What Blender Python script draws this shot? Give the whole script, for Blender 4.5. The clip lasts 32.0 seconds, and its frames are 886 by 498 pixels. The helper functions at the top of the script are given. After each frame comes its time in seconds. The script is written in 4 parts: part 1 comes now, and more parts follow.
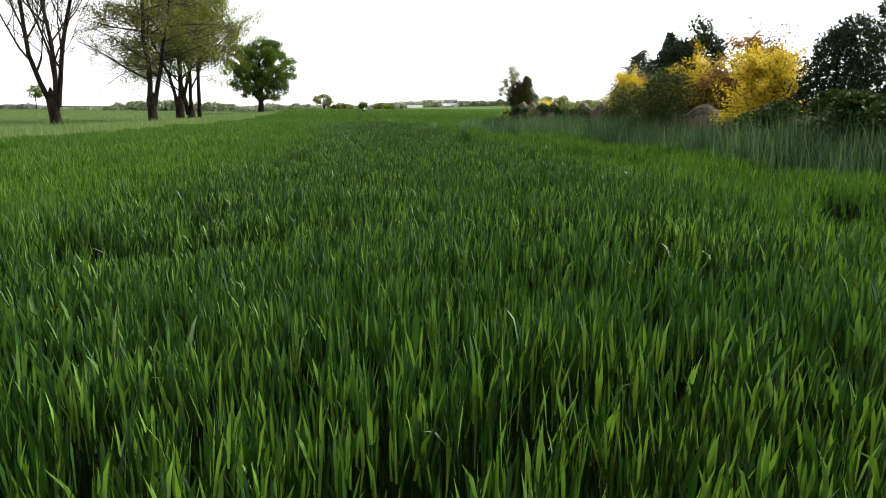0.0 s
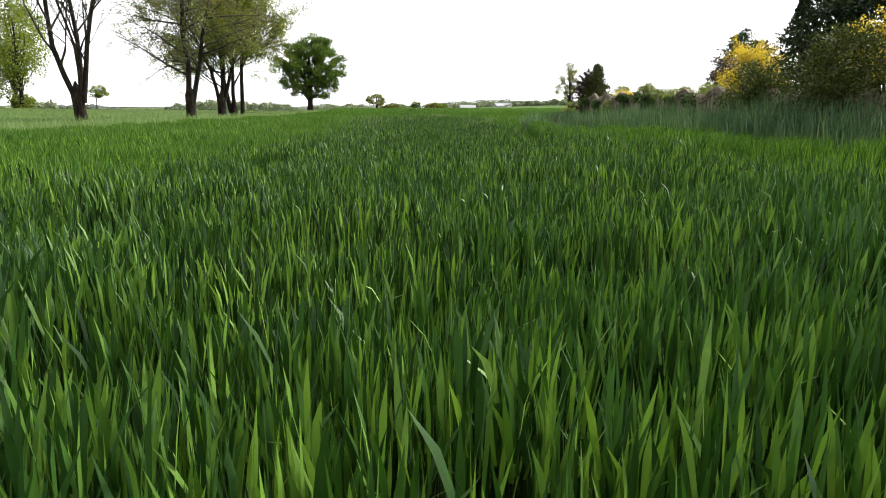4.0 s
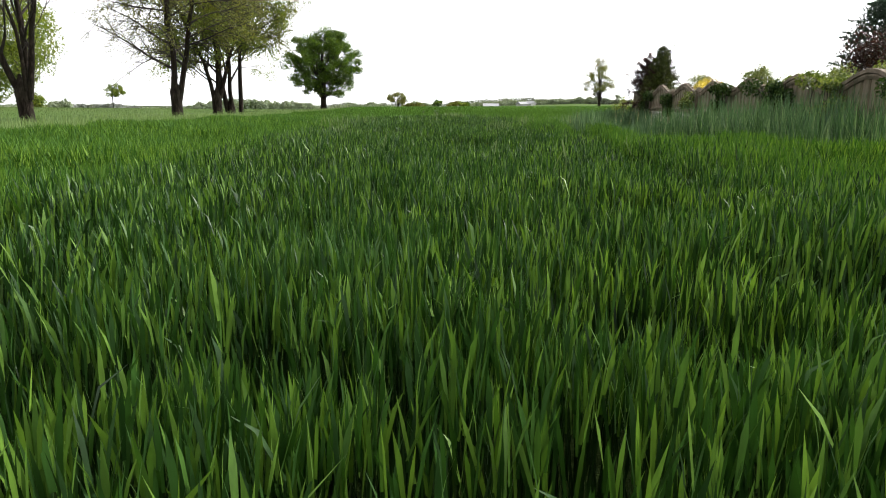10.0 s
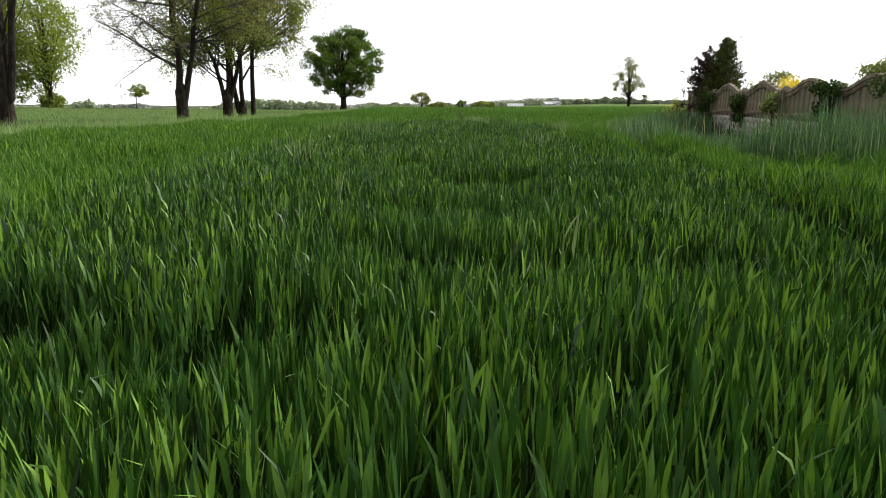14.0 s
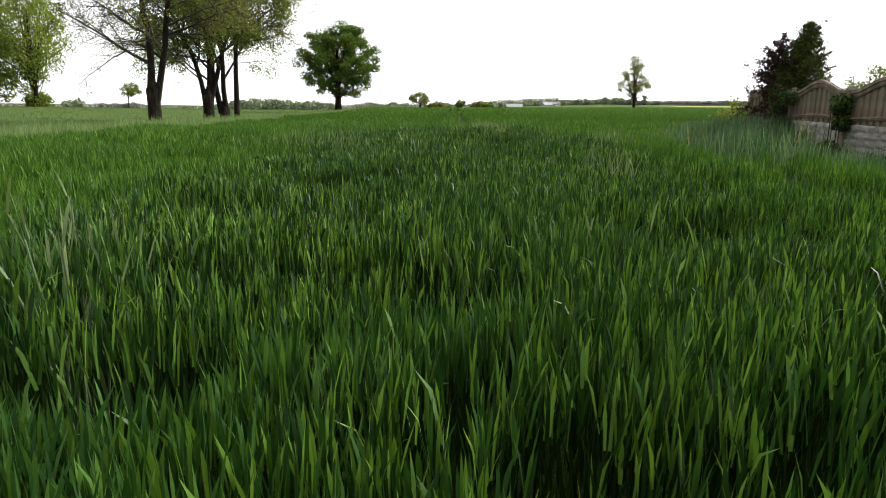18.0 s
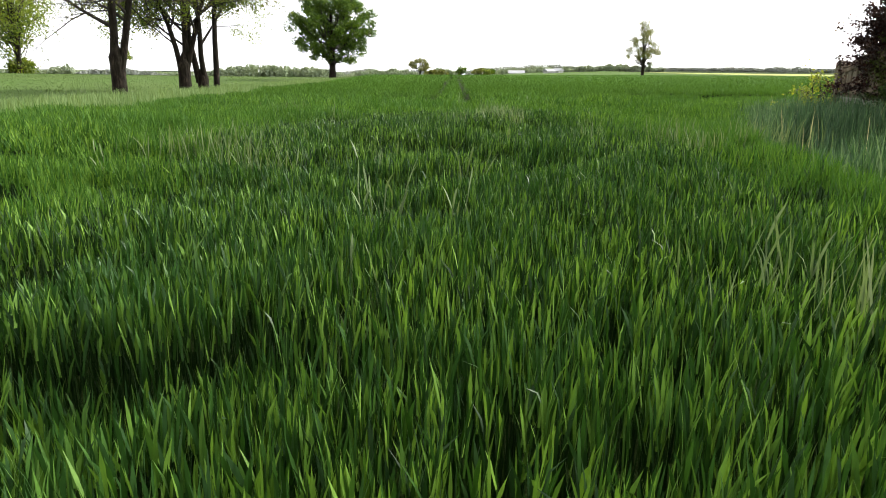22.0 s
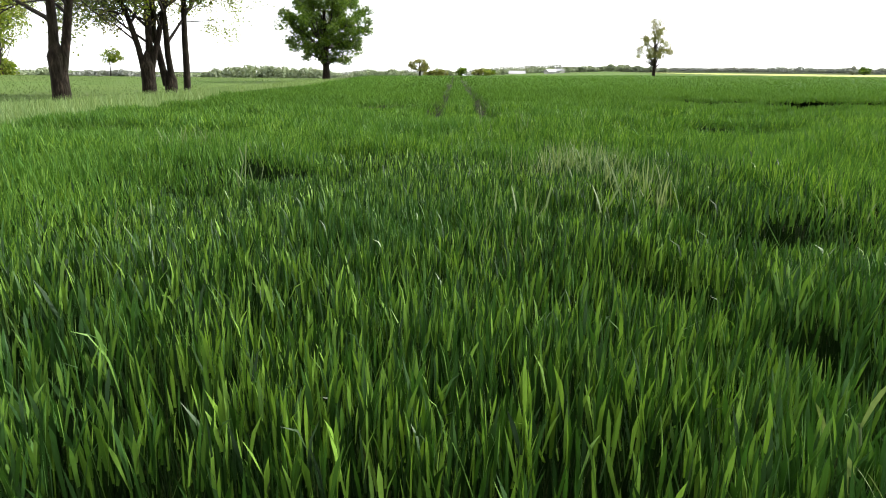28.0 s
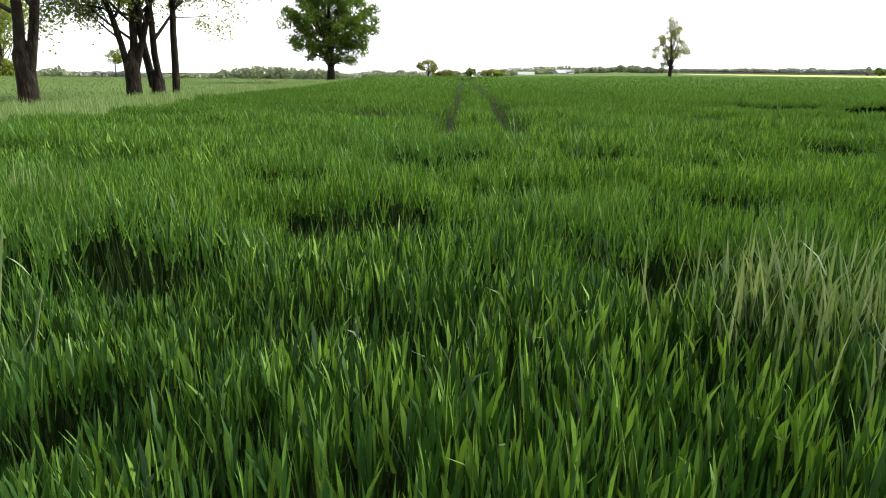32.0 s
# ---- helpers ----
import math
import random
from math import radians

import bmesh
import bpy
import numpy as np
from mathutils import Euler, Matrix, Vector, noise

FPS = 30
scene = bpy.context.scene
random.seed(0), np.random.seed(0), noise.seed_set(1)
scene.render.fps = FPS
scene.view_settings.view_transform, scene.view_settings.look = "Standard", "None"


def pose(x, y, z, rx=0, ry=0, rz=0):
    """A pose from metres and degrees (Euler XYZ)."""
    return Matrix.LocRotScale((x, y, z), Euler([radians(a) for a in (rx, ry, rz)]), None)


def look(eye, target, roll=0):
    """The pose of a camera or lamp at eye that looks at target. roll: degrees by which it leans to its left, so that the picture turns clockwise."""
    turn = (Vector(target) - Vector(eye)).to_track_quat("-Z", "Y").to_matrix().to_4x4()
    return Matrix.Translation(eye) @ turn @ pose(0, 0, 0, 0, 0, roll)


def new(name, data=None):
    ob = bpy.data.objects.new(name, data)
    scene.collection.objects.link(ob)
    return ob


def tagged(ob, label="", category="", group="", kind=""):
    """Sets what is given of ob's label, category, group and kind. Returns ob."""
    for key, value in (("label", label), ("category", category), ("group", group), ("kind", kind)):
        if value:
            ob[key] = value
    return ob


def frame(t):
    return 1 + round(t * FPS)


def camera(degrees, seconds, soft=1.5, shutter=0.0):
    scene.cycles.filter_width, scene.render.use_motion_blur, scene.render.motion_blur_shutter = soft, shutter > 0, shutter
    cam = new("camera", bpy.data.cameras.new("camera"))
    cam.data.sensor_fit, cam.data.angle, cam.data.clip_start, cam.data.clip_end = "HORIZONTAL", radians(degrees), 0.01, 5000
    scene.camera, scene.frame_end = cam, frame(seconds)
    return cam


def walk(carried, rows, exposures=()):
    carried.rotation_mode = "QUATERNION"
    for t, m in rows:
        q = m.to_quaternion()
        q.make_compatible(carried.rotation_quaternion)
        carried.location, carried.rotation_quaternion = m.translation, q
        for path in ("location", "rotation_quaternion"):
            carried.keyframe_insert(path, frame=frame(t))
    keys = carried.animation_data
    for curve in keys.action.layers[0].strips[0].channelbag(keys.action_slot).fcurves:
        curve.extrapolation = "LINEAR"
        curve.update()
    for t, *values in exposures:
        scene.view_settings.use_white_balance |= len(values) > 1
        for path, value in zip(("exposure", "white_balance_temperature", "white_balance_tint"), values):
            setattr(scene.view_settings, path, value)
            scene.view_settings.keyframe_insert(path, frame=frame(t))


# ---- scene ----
# camera: seconds, x, y, z, yaw to the left, pitch, roll
PATH = [
    (0, 0.774, -26.750, 1.490, -2.58, -12.34, 0.73),
    (0.5, 0.779, -26.319, 1.372, -2.48, -12.32, 0.69),
    (1, 0.783, -25.891, 1.304, -2.46, -12.34, 0.66),
    (1.5, 0.784, -25.468, 1.234, -2.42, -12.31, 0.63),
    (2, 0.785, -25.050, 1.234, -2.38, -12.33, 0.61),
    (3, 0.790, -24.203, 1.241, -2.30, -12.34, 0.57),
    (3.5, 0.795, -23.738, 1.228, -0.27, -12.35, 0.55),
    (5.5, 0.821, -21.541, 1.147, 3.49, -12.42, 0.49),
    (6, 0.817, -21.056, 1.132, 3.53, -12.43, 0.48),
    (7, 0.795, -20.153, 1.114, 3.59, -12.45, 0.46),
    (8, 0.765, -19.268, 1.105, 3.67, -12.47, 0.46),
    (9, 0.755, -18.427, 1.099, 3.71, -12.49, 0.45),
    (10, 0.765, -17.656, 1.099, 3.71, -12.49, 0.43),
    (11, 0.773, -16.948, 1.109, 3.77, -12.50, 0.40),
    (11.5, 0.770, -16.608, 1.114, 5.43, -12.51, 0.38),
    (12, 0.761, -16.274, 1.120, 5.74, -12.52, 0.37),
    (13, 0.719, -15.603, 1.128, 5.70, -12.51, 0.37),
    (14, 0.645, -14.863, 1.128, 5.70, -12.51, 0.39),
    (14.5, 0.600, -14.476, 1.125, 5.66, -12.52, 0.41),
    (16.5, 0.385, -12.818, 1.106, 5.56, -12.49, 0.51),
    (17, 0.330, -12.382, 1.108, 5.55, -12.49, 0.54),
    (18, 0.226, -11.473, 1.119, 5.54, -12.49, 0.58),
    (19, 0.146, -10.580, 1.136, 5.55, -12.51, 0.62),
    (20, 0.097, -9.799, 1.162, 5.50, -12.55, 0.65),
    (20.5, 0.076, -9.437, 1.177, 5.53, -12.55, 0.67),
    (21, 0.055, -9.078, 1.193, 5.55, -12.74, 0.68),
    (21.5, 0.034, -8.716, 1.207, 5.56, -15.19, 0.69),
    (22, 0.012, -8.348, 1.219, 5.56, -15.18, 0.69),
    (23, -0.032, -7.587, 1.231, 5.63, -15.16, 0.69),
    (24, -0.089, -6.810, 1.225, 5.66, -15.13, 0.67),
    (25, -0.184, -6.024, 1.207, 5.67, -15.12, 0.64),
    (25.5, -0.250, -5.622, 1.198, 5.67, -15.13, 0.64),
    (27.5, -0.574, -3.994, 1.199, 5.56, -15.14, 0.63),
    (28, -0.623, -3.659, 1.195, 5.54, -15.14, 0.62),
    (29, -0.682, -3.068, 1.176, 5.54, -15.12, 0.59),
    (30, -0.719, -2.482, 1.144, 5.68, -15.10, 0.56),
    (30.5, -0.750, -2.168, 1.131, 5.79, -15.09, 0.55),
    (31, -0.797, -1.833, 1.123, 5.93, -15.07, 0.55),
    (31.5, -0.864, -1.463, 1.123, 6.08, -15.06, 0.57),
    (32, -0.956, -1.033, 1.132, 6.24, -15.07, 0.60),
]


def camera_pose(x, y, z, yaw, pitch, roll):
    a, b = radians(yaw), radians(pitch)
    ahead = Vector((-math.sin(a) * math.cos(b), math.cos(a) * math.cos(b), math.sin(b)))
    return look((x, y, z), Vector((x, y, z)) + ahead, roll)


cam = camera(66.0, 32.0, 1.0)
# the clip's own exposure drifts, and opens up once the camera tips down
EXPOSURES = [(0, 0.79), (1, 0.94), (3, 1.02), (6, 1.0), (9, 0.94), (12, 0.76), (14, 0.7), (18, 0.64), (20.8, 0.6), (21.6, 0.96), (22.4, 1.26), (28, 1.34), (30, 1.28), (32, 1.12)]
walk(cam, [(t, camera_pose(*p)) for t, *p in PATH], EXPOSURES)

# ---- light ----
SUN_EL, SUN_AZ = 36.0, 52.0          # degrees; azimuth clockwise from +y
world = bpy.data.worlds.new("overcast_sky")
scene.world = world
world.use_nodes = True
wn, wl = world.node_tree.nodes, world.node_tree.links
wn.clear()
sky = wn.new("ShaderNodeTexSky")
sky.sky_type = "NISHITA"
sky.sun_disc = False
sky.sun_elevation, sky.sun_rotation = radians(SUN_EL), radians(SUN_AZ)
sky.dust_density, sky.air_density = 2.0, 1.0
pale = wn.new("ShaderNodeHueSaturation")
pale.inputs["Saturation"].default_value = 0.15
cloud = wn.new("ShaderNodeMix")              # an even layer of bright cloud over the sky
cloud.data_type = "RGBA"
cloud.inputs["Factor"].default_value = 0.8
cloud.inputs["B"].default_value = (6.2, 6.3, 6.35, 1)
back = wn.new("ShaderNodeBackground")
back.inputs["Strength"].default_value = 0.15
wout = wn.new("ShaderNodeOutputWorld")
wl.new(sky.outputs["Color"], pale.inputs["Color"])
wl.new(pale.outputs["Color"], cloud.inputs["A"])
way = wn.new("ShaderNodeTexCoord")                # cloud thins towards the sun and thickens away from it
toward = wn.new("ShaderNodeVectorMath")
toward.operation = "DOT_PRODUCT"
toward.inputs[1].default_value = (math.sin(radians(SUN_AZ)) * math.cos(radians(SUN_EL)), math.cos(radians(SUN_AZ)) * math.cos(radians(SUN_EL)), math.sin(radians(SUN_EL)))
thin = wn.new("ShaderNodeMapRange")
thin.inputs["From Min"].default_value, thin.inputs["From Max"].default_value = -1.0, 1.0
thin.inputs["To Min"].default_value, thin.inputs["To Max"].default_value = 0.30, 1.70
lit = wn.new("ShaderNodeVectorMath")
lit.operation = "SCALE"
wl.new(way.outputs["Generated"], toward.inputs[0])
wl.new(toward.outputs["Value"], thin.inputs["Value"])
wl.new(cloud.outputs["Result"], lit.inputs["Vector"])
wl.new(thin.outputs["Result"], lit.inputs["Scale"])
wl.new(lit.outputs["Vector"], back.inputs["Color"])
wl.new(back.outputs["Background"], wout.inputs["Surface"])

lamp = bpy.data.lights.new("sun", "SUN")
lamp.energy, lamp.angle, lamp.color = 4.0, radians(10), (1.0, 0.97, 0.92)
sun = new("sun", lamp)
sun.matrix_world = look((0, 0, 60), (-math.sin(radians(SUN_AZ)) * 60 / math.tan(radians(SUN_EL)),
                                     -math.cos(radians(SUN_AZ)) * 60 / math.tan(radians(SUN_EL)), 0))


# ---- materials ----
def material(name):
    m = bpy.data.materials.new(name)
    m.use_nodes = True
    m.node_tree.nodes.clear()
    return m, m.node_tree.nodes, m.node_tree.links


def ramp(nodes, stops):
    r = nodes.new("ShaderNodeValToRGB")
    e = r.color_ramp.elements
    while len(e) < len(stops):
        e.new(0.5)
    for k, (p, c) in zip(e, stops):
        k.position, k.color = p, (*c, 1)
    return r


def noise_node(nodes, links, coord, scale, detail=4.0, rough=0.55, stretch=None):
    n = nodes.new("ShaderNodeTexNoise")
    n.inputs["Scale"].default_value = scale
    n.inputs["Detail"].default_value = detail
    n.inputs["Roughness"].default_value = rough
    if stretch:
        mp = nodes.new("ShaderNodeMapping")
        mp.inputs["Scale"].default_value = stretch
        links.new(coord, mp.inputs["Vector"])
        coord = mp.outputs["Vector"]
    links.new(coord, n.inputs["Vector"])
    return n


def leaf_material(name, dark, mid, light, patch, patch_scale=0.5, translucent=0.35, rough=0.5, dead=None, spec=0.35, grain=0.28):
    """Leaves: each one its own tint, in patches that drift towards another hue, with light passing through."""
    m, n, l = material(name)
    geo = n.new("ShaderNodeNewGeometry")
    stops = [(0.0, dark), (0.53, mid), (0.93, light)]
    if dead:
        stops += [(0.965, light), (0.985, dead)]
    r = ramp(n, stops)
    l.new(geo.outputs["Random Per Island"], r.inputs["Fac"])
    tex = n.new("ShaderNodeTexCoord")
    big = noise_node(n, l, tex.outputs["Object"], patch_scale, 3.0)
    pick = ramp(n, [(0.38, (0, 0, 0)), (0.66, (1, 1, 1))])
    l.new(big.outputs["Fac"], pick.inputs["Fac"])
    mix = n.new("ShaderNodeMix")
    mix.data_type = "RGBA"
    mix.blend_type = "MIX"
    half = n.new("ShaderNodeMath")
    half.operation = "MULTIPLY"
    half.inputs[1].default_value = 0.65
    l.new(pick.outputs["Color"], half.inputs[0])
    l.new(half.outputs[0], mix.inputs["Factor"])
    l.new(r.outputs["Color"], mix.inputs["A"])
    mix.inputs["B"].default_value = (*patch, 1)
    fine = noise_node(n, l, tex.outputs["Object"], 120.0, 2.0, 0.6, (1, 1, 0.10))
    var = n.new("ShaderNodeMapRange")
    var.inputs["To Min"].default_value, var.inputs["To Max"].default_value = 1 - grain, 1 + grain
    l.new(fine.outputs["Fac"], var.inputs["Value"])
    tint = n.new("ShaderNodeMix")
    tint.data_type = "RGBA"
    tint.blend_type = "MULTIPLY"
    tint.inputs["Factor"].default_value = 1.0
    l.new(mix.outputs["Result"], tint.inputs["A"])
    l.new(var.outputs["Result"], tint.inputs["B"])
    p = n.new("ShaderNodeBsdfPrincipled")
    p.inputs["Roughness"].default_value = rough
    p.inputs["Specular IOR Level"].default_value = spec
    l.new(tint.outputs["Result"], p.inputs["Base Color"])
    t = n.new("ShaderNodeBsdfTranslucent")
    glow = n.new("ShaderNodeMix")
    glow.data_type = "RGBA"
    glow.blend_type = "MULTIPLY"
    glow.inputs["Factor"].default_value = 1.0
    glow.inputs["B"].default_value = (1.35, 1.35, 0.7, 1)
    l.new(tint.outputs["Result"], glow.inputs["A"])
    l.new(glow.outputs["Result"], t.inputs["Color"])
    s = n.new("ShaderNodeMixShader")
    s.inputs["Fac"].default_value = translucent
    l.new(p.outputs["BSDF"], s.inputs[1])
    l.new(t.outputs["BSDF"], s.inputs[2])
    o = n.new("ShaderNodeOutputMaterial")
    l.new(s.outputs["Shader"], o.inputs["Surface"])
    return m


def rough_material(name, stops, scale, bump=0.4, bump_scale=30.0, rough=0.85, stretch=None, second=None, second_scale=2.0, per_piece=0.0, lumps=0.01, spec=0.25):
    """A mineral, bark or earth surface: coloured noise, a second larger stain, and relief."""
    m, n, l = material(name)
    tex = n.new("ShaderNodeTexCoord")
    a = noise_node(n, l, tex.outputs["Object"], scale, 6.0, 0.6, stretch)
    r = ramp(n, stops)
    l.new(a.outputs["Fac"], r.inputs["Fac"])
    colour = r.outputs["Color"]
    if second:
        b = noise_node(n, l, tex.outputs["Object"], second_scale, 4.0, 0.6)
        pick = ramp(n, [(0.45, (0, 0, 0)), (0.68, (1, 1, 1))])
        l.new(b.outputs["Fac"], pick.inputs["Fac"])
        mix = n.new("ShaderNodeMix")
        mix.data_type = "RGBA"
        l.new(pick.outputs["Color"], mix.inputs["Factor"])
        l.new(colour, mix.inputs["A"])
        mix.inputs["B"].default_value = (*second, 1)
        colour = mix.outputs["Result"]
    if per_piece:
        info = n.new("ShaderNodeObjectInfo")
        var = n.new("ShaderNodeMapRange")
        var.inputs["To Min"].default_value, var.inputs["To Max"].default_value = 1 - per_piece, 1 + per_piece
        l.new(info.outputs["Random"], var.inputs["Value"])
        mul = n.new("ShaderNodeMix")
        mul.data_type = "RGBA"
        mul.blend_type = "MULTIPLY"
        mul.inputs["Factor"].default_value = 1.0
        l.new(colour, mul.inputs["A"])
        l.new(var.outputs["Result"], mul.inputs["B"])
        colour = mul.outputs["Result"]
    p = n.new("ShaderNodeBsdfPrincipled")
    p.inputs["Roughness"].default_value = rough
    p.inputs["Specular IOR Level"].default_value = spec
    l.new(colour, p.inputs["Base Color"])
    c = noise_node(n, l, tex.outputs["Object"], bump_scale, 5.0, 0.65, stretch)
    bp = n.new("ShaderNodeBump")
    bp.inputs["Strength"].default_value = bump
    bp.inputs["Distance"].default_value = lumps
    l.new(c.outputs["Fac"], bp.inputs["Height"])
    l.new(bp.outputs["Normal"], p.inputs["Normal"])
    o = n.new("ShaderNodeOutputMaterial")
    l.new(p.outputs["BSDF"], o.inputs["Surface"])
    return m


# near wheat: the shade between its blades is put into a darker colour
SHADED_WHEAT = leaf_material("shaded_wheat_leaf", (0.003, 0.012, 0.002), (0.020, 0.058, 0.006), (0.118, 0.212, 0.026), (0.020, 0.061, 0.011), 1.3,
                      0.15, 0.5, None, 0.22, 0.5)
# lower leaves: the darkness of the gaps is painted into their colour
SHADED_OLDLEAF = leaf_material("shaded_old_wheat_leaf", (0.004, 0.012, 0.002), (0.009, 0.026, 0.004), (0.022, 0.048, 0.008), (0.009, 0.022, 0.004), 2.0, 0.08, 0.7, None, 0.1, 0.4)
# wheat farther off: the light on its tips is put into lighter colours
LIT_TUFT = leaf_material("lit_wheat_tuft", (0.016, 0.050, 0.007), (0.042, 0.102, 0.0115), (0.120, 0.205, 0.027), (0.042, 0.102, 0.018), 0.6,
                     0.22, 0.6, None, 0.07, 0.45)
LIT_FARTUFT = leaf_material("lit_far_wheat_tuft", (0.030, 0.076, 0.010), (0.044, 0.098, 0.013), (0.076, 0.140, 0.021), (0.044, 0.096, 0.018), 0.3,
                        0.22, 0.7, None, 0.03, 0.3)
VERGE = leaf_material("verge_grass_leaf", (0.078, 0.1288, 0.040), (0.116, 0.1708, 0.060), (0.174, 0.2268, 0.096), (0.098, 0.1512, 0.062), 0.35, 0.25, 0.7, None, 0.1)
BANK = leaf_material("bank_grass_leaf", (0.014, 0.040, 0.012), (0.040, 0.086, 0.034), (0.125, 0.185, 0.100), (0.038, 0.080, 0.044), 0.9, 0.25, 0.5, None, 0.25, 0.4)
STRAW = leaf_material("straw_stalk", (0.22, 0.19, 0.12), (0.30, 0.27, 0.18), (0.38, 0.35, 0.24), (0.24, 0.22, 0.14), 1.0, 0.25, 0.7)
RYE = leaf_material("rye_leaf", (0.054, 0.094, 0.034), (0.094, 0.136, 0.055), (0.168, 0.208, 0.096), (0.084, 0.122, 0.055), 0.8, 0.2, 0.55, None, 0.15)
CYPRESS = leaf_material("cypress_leaf", (0.018, 0.028, 0.0075), (0.038, 0.053, 0.0128), (0.085, 0.107, 0.0265), (0.040, 0.046, 0.015), 1.2, 0.2, 0.6, None, 0.2)
FIELD = leaf_material("young_crop_leaf", (0.0352, 0.064, 0.0144), (0.048, 0.0816, 0.0184), (0.064, 0.1, 0.024), (0.044, 0.0736, 0.0184), 0.03, 0.3, 0.6)
FRESH = leaf_material("fresh_leaf", (0.0396, 0.072, 0.0058), (0.0936, 0.1404, 0.0101), (0.1872, 0.2304, 0.0216), (0.1188, 0.1404, 0.0115), 0.25, 0.45, 0.5)
ROUND = leaf_material("maple_leaf", (0.0165, 0.0390, 0.0034), (0.0400, 0.0820, 0.0060), (0.115, 0.175, 0.0140), (0.058, 0.098, 0.0076), 0.5, 0.36, 0.5, None, 0.2)
OLIVE = leaf_material("olive_leaf", (0.0429, 0.0546, 0.0094), (0.0936, 0.1092, 0.0156), (0.1794, 0.1872, 0.0296), (0.1014, 0.0897, 0.0187), 0.3, 0.42, 0.55)
BUDS = leaf_material("bud_leaf", (0.04, 0.04, 0.02), (0.068, 0.064, 0.032), (0.104, 0.104, 0.04), (0.056, 0.044, 0.024), 0.3, 0.3, 0.6)
# both distant woods colours are lightened and greyed with painted-in haze
HAZY_WOODS = leaf_material("hazy_far_woods_leaf", (0.1725, 0.2127, 0.138), (0.2012, 0.2392, 0.1587), (0.2415, 0.276, 0.1725), (0.2012, 0.2242, 0.1725), 0.012, 0.15, 0.9, None, 0.05)
HAZY_GREYWOODS = leaf_material("hazy_bare_woods_twig", (0.1875, 0.2, 0.1875), (0.2125, 0.2225, 0.2063), (0.2438, 0.25, 0.2313), (0.2, 0.2188, 0.1938), 0.01, 0.1, 0.9, None, 0.05)
PURPLE = leaf_material("purple_leaf", (0.0102, 0.0043, 0.0051), (0.0238, 0.0085, 0.0093), (0.0553, 0.0204, 0.017), (0.0255, 0.0187, 0.0145), 1.2, 0.3, 0.5, None, 0.15)
JUNIPER = leaf_material("juniper_needle", (0.016, 0.0256, 0.0048), (0.0384, 0.0528, 0.0088), (0.084, 0.108, 0.0192), (0.036, 0.04, 0.0096), 1.4, 0.15, 0.6, None, 0.1)
DARKGREEN = leaf_material("conifer_needle", (0.0056, 0.0126, 0.0056), (0.0112, 0.0224, 0.0091), (0.028, 0.0434, 0.0168), (0.0154, 0.0224, 0.0098), 1.0, 0.15, 0.6, None, 0.08)
BLUEGREEN = leaf_material("pine_needle", (0.0105, 0.0225, 0.015), (0.021, 0.039, 0.0255), (0.045, 0.0675, 0.0413), (0.0225, 0.0375, 0.0188), 1.0, 0.15, 0.6, None, 0.08)
GARDEN = leaf_material("garden_leaf", (0.0324, 0.054, 0.0101), (0.0756, 0.1022, 0.0173), (0.1512, 0.18, 0.0432), (0.0936, 0.1044, 0.0216), 1.2, 0.42, 0.5)
IVY = leaf_material("ivy_leaf", (0.009, 0.0225, 0.006), (0.0225, 0.045, 0.0105), (0.0525, 0.0825, 0.0195), (0.0188, 0.0375, 0.009), 1.5, 0.2, 0.6, None, 0.08)
LIME = leaf_material("bramble_leaf", (0.07, 0.11, 0.012), (0.16, 0.20, 0.018), (0.30, 0.32, 0.03), (0.13, 0.15, 0.02), 2.0, 0.4, 0.6)
YELLOW = leaf_material("yellow_blossom", (0.3696, 0.2552, 0.0106), (0.5456, 0.4048, 0.0158), (0.66, 0.5456, 0.044), (0.352, 0.264, 0.0264), 2.0, 0.4, 0.6)
COPPER = leaf_material("copper_leaf", (0.08, 0.036, 0.012), (0.16, 0.08, 0.02), (0.288, 0.176, 0.032), (0.128, 0.064, 0.016), 2.0, 0.4, 0.6)
BARK = rough_material("bark", [(0.32, (0.006, 0.004, 0.003)), (0.52, (0.015, 0.011, 0.008)), (0.72, (0.055, 0.042, 0.031))], 9.0, 1.0, 11.0, 0.95,
                      (1, 1, 0.3), (0.020, 0.018, 0.011), 1.6, 0.0, 0.09, 0.1)
TWIG = rough_material("twig_bark", [(0.3, (0.014, 0.011, 0.009)), (0.7, (0.040, 0.032, 0.025))], 8.0, 0.4, 20.0, 0.9)
CONCRETE = rough_material("weathered_concrete", [(0.25, (0.055, 0.040, 0.028)), (0.5, (0.135, 0.100, 0.072)), (0.78, (0.23, 0.185, 0.142))], 9.0, 0.8, 45.0, 0.9,
                          (1, 1, 0.35), (0.10, 0.095, 0.06), 3.0, 0.16)
STONE = rough_material("stone_relief_concrete", [(0.28, (0.10, 0.092, 0.082)), (0.5, (0.25, 0.235, 0.21)), (0.74, (0.40, 0.38, 0.35))], 7.0, 1.0, 30.0, 0.9,
                       (1, 1, 2.5), (0.17, 0.17, 0.13), 1.6, 0.1)
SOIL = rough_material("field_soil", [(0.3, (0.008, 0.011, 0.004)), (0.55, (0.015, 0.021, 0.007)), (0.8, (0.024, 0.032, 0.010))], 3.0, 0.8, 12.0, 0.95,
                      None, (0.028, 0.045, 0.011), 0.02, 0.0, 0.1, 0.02)
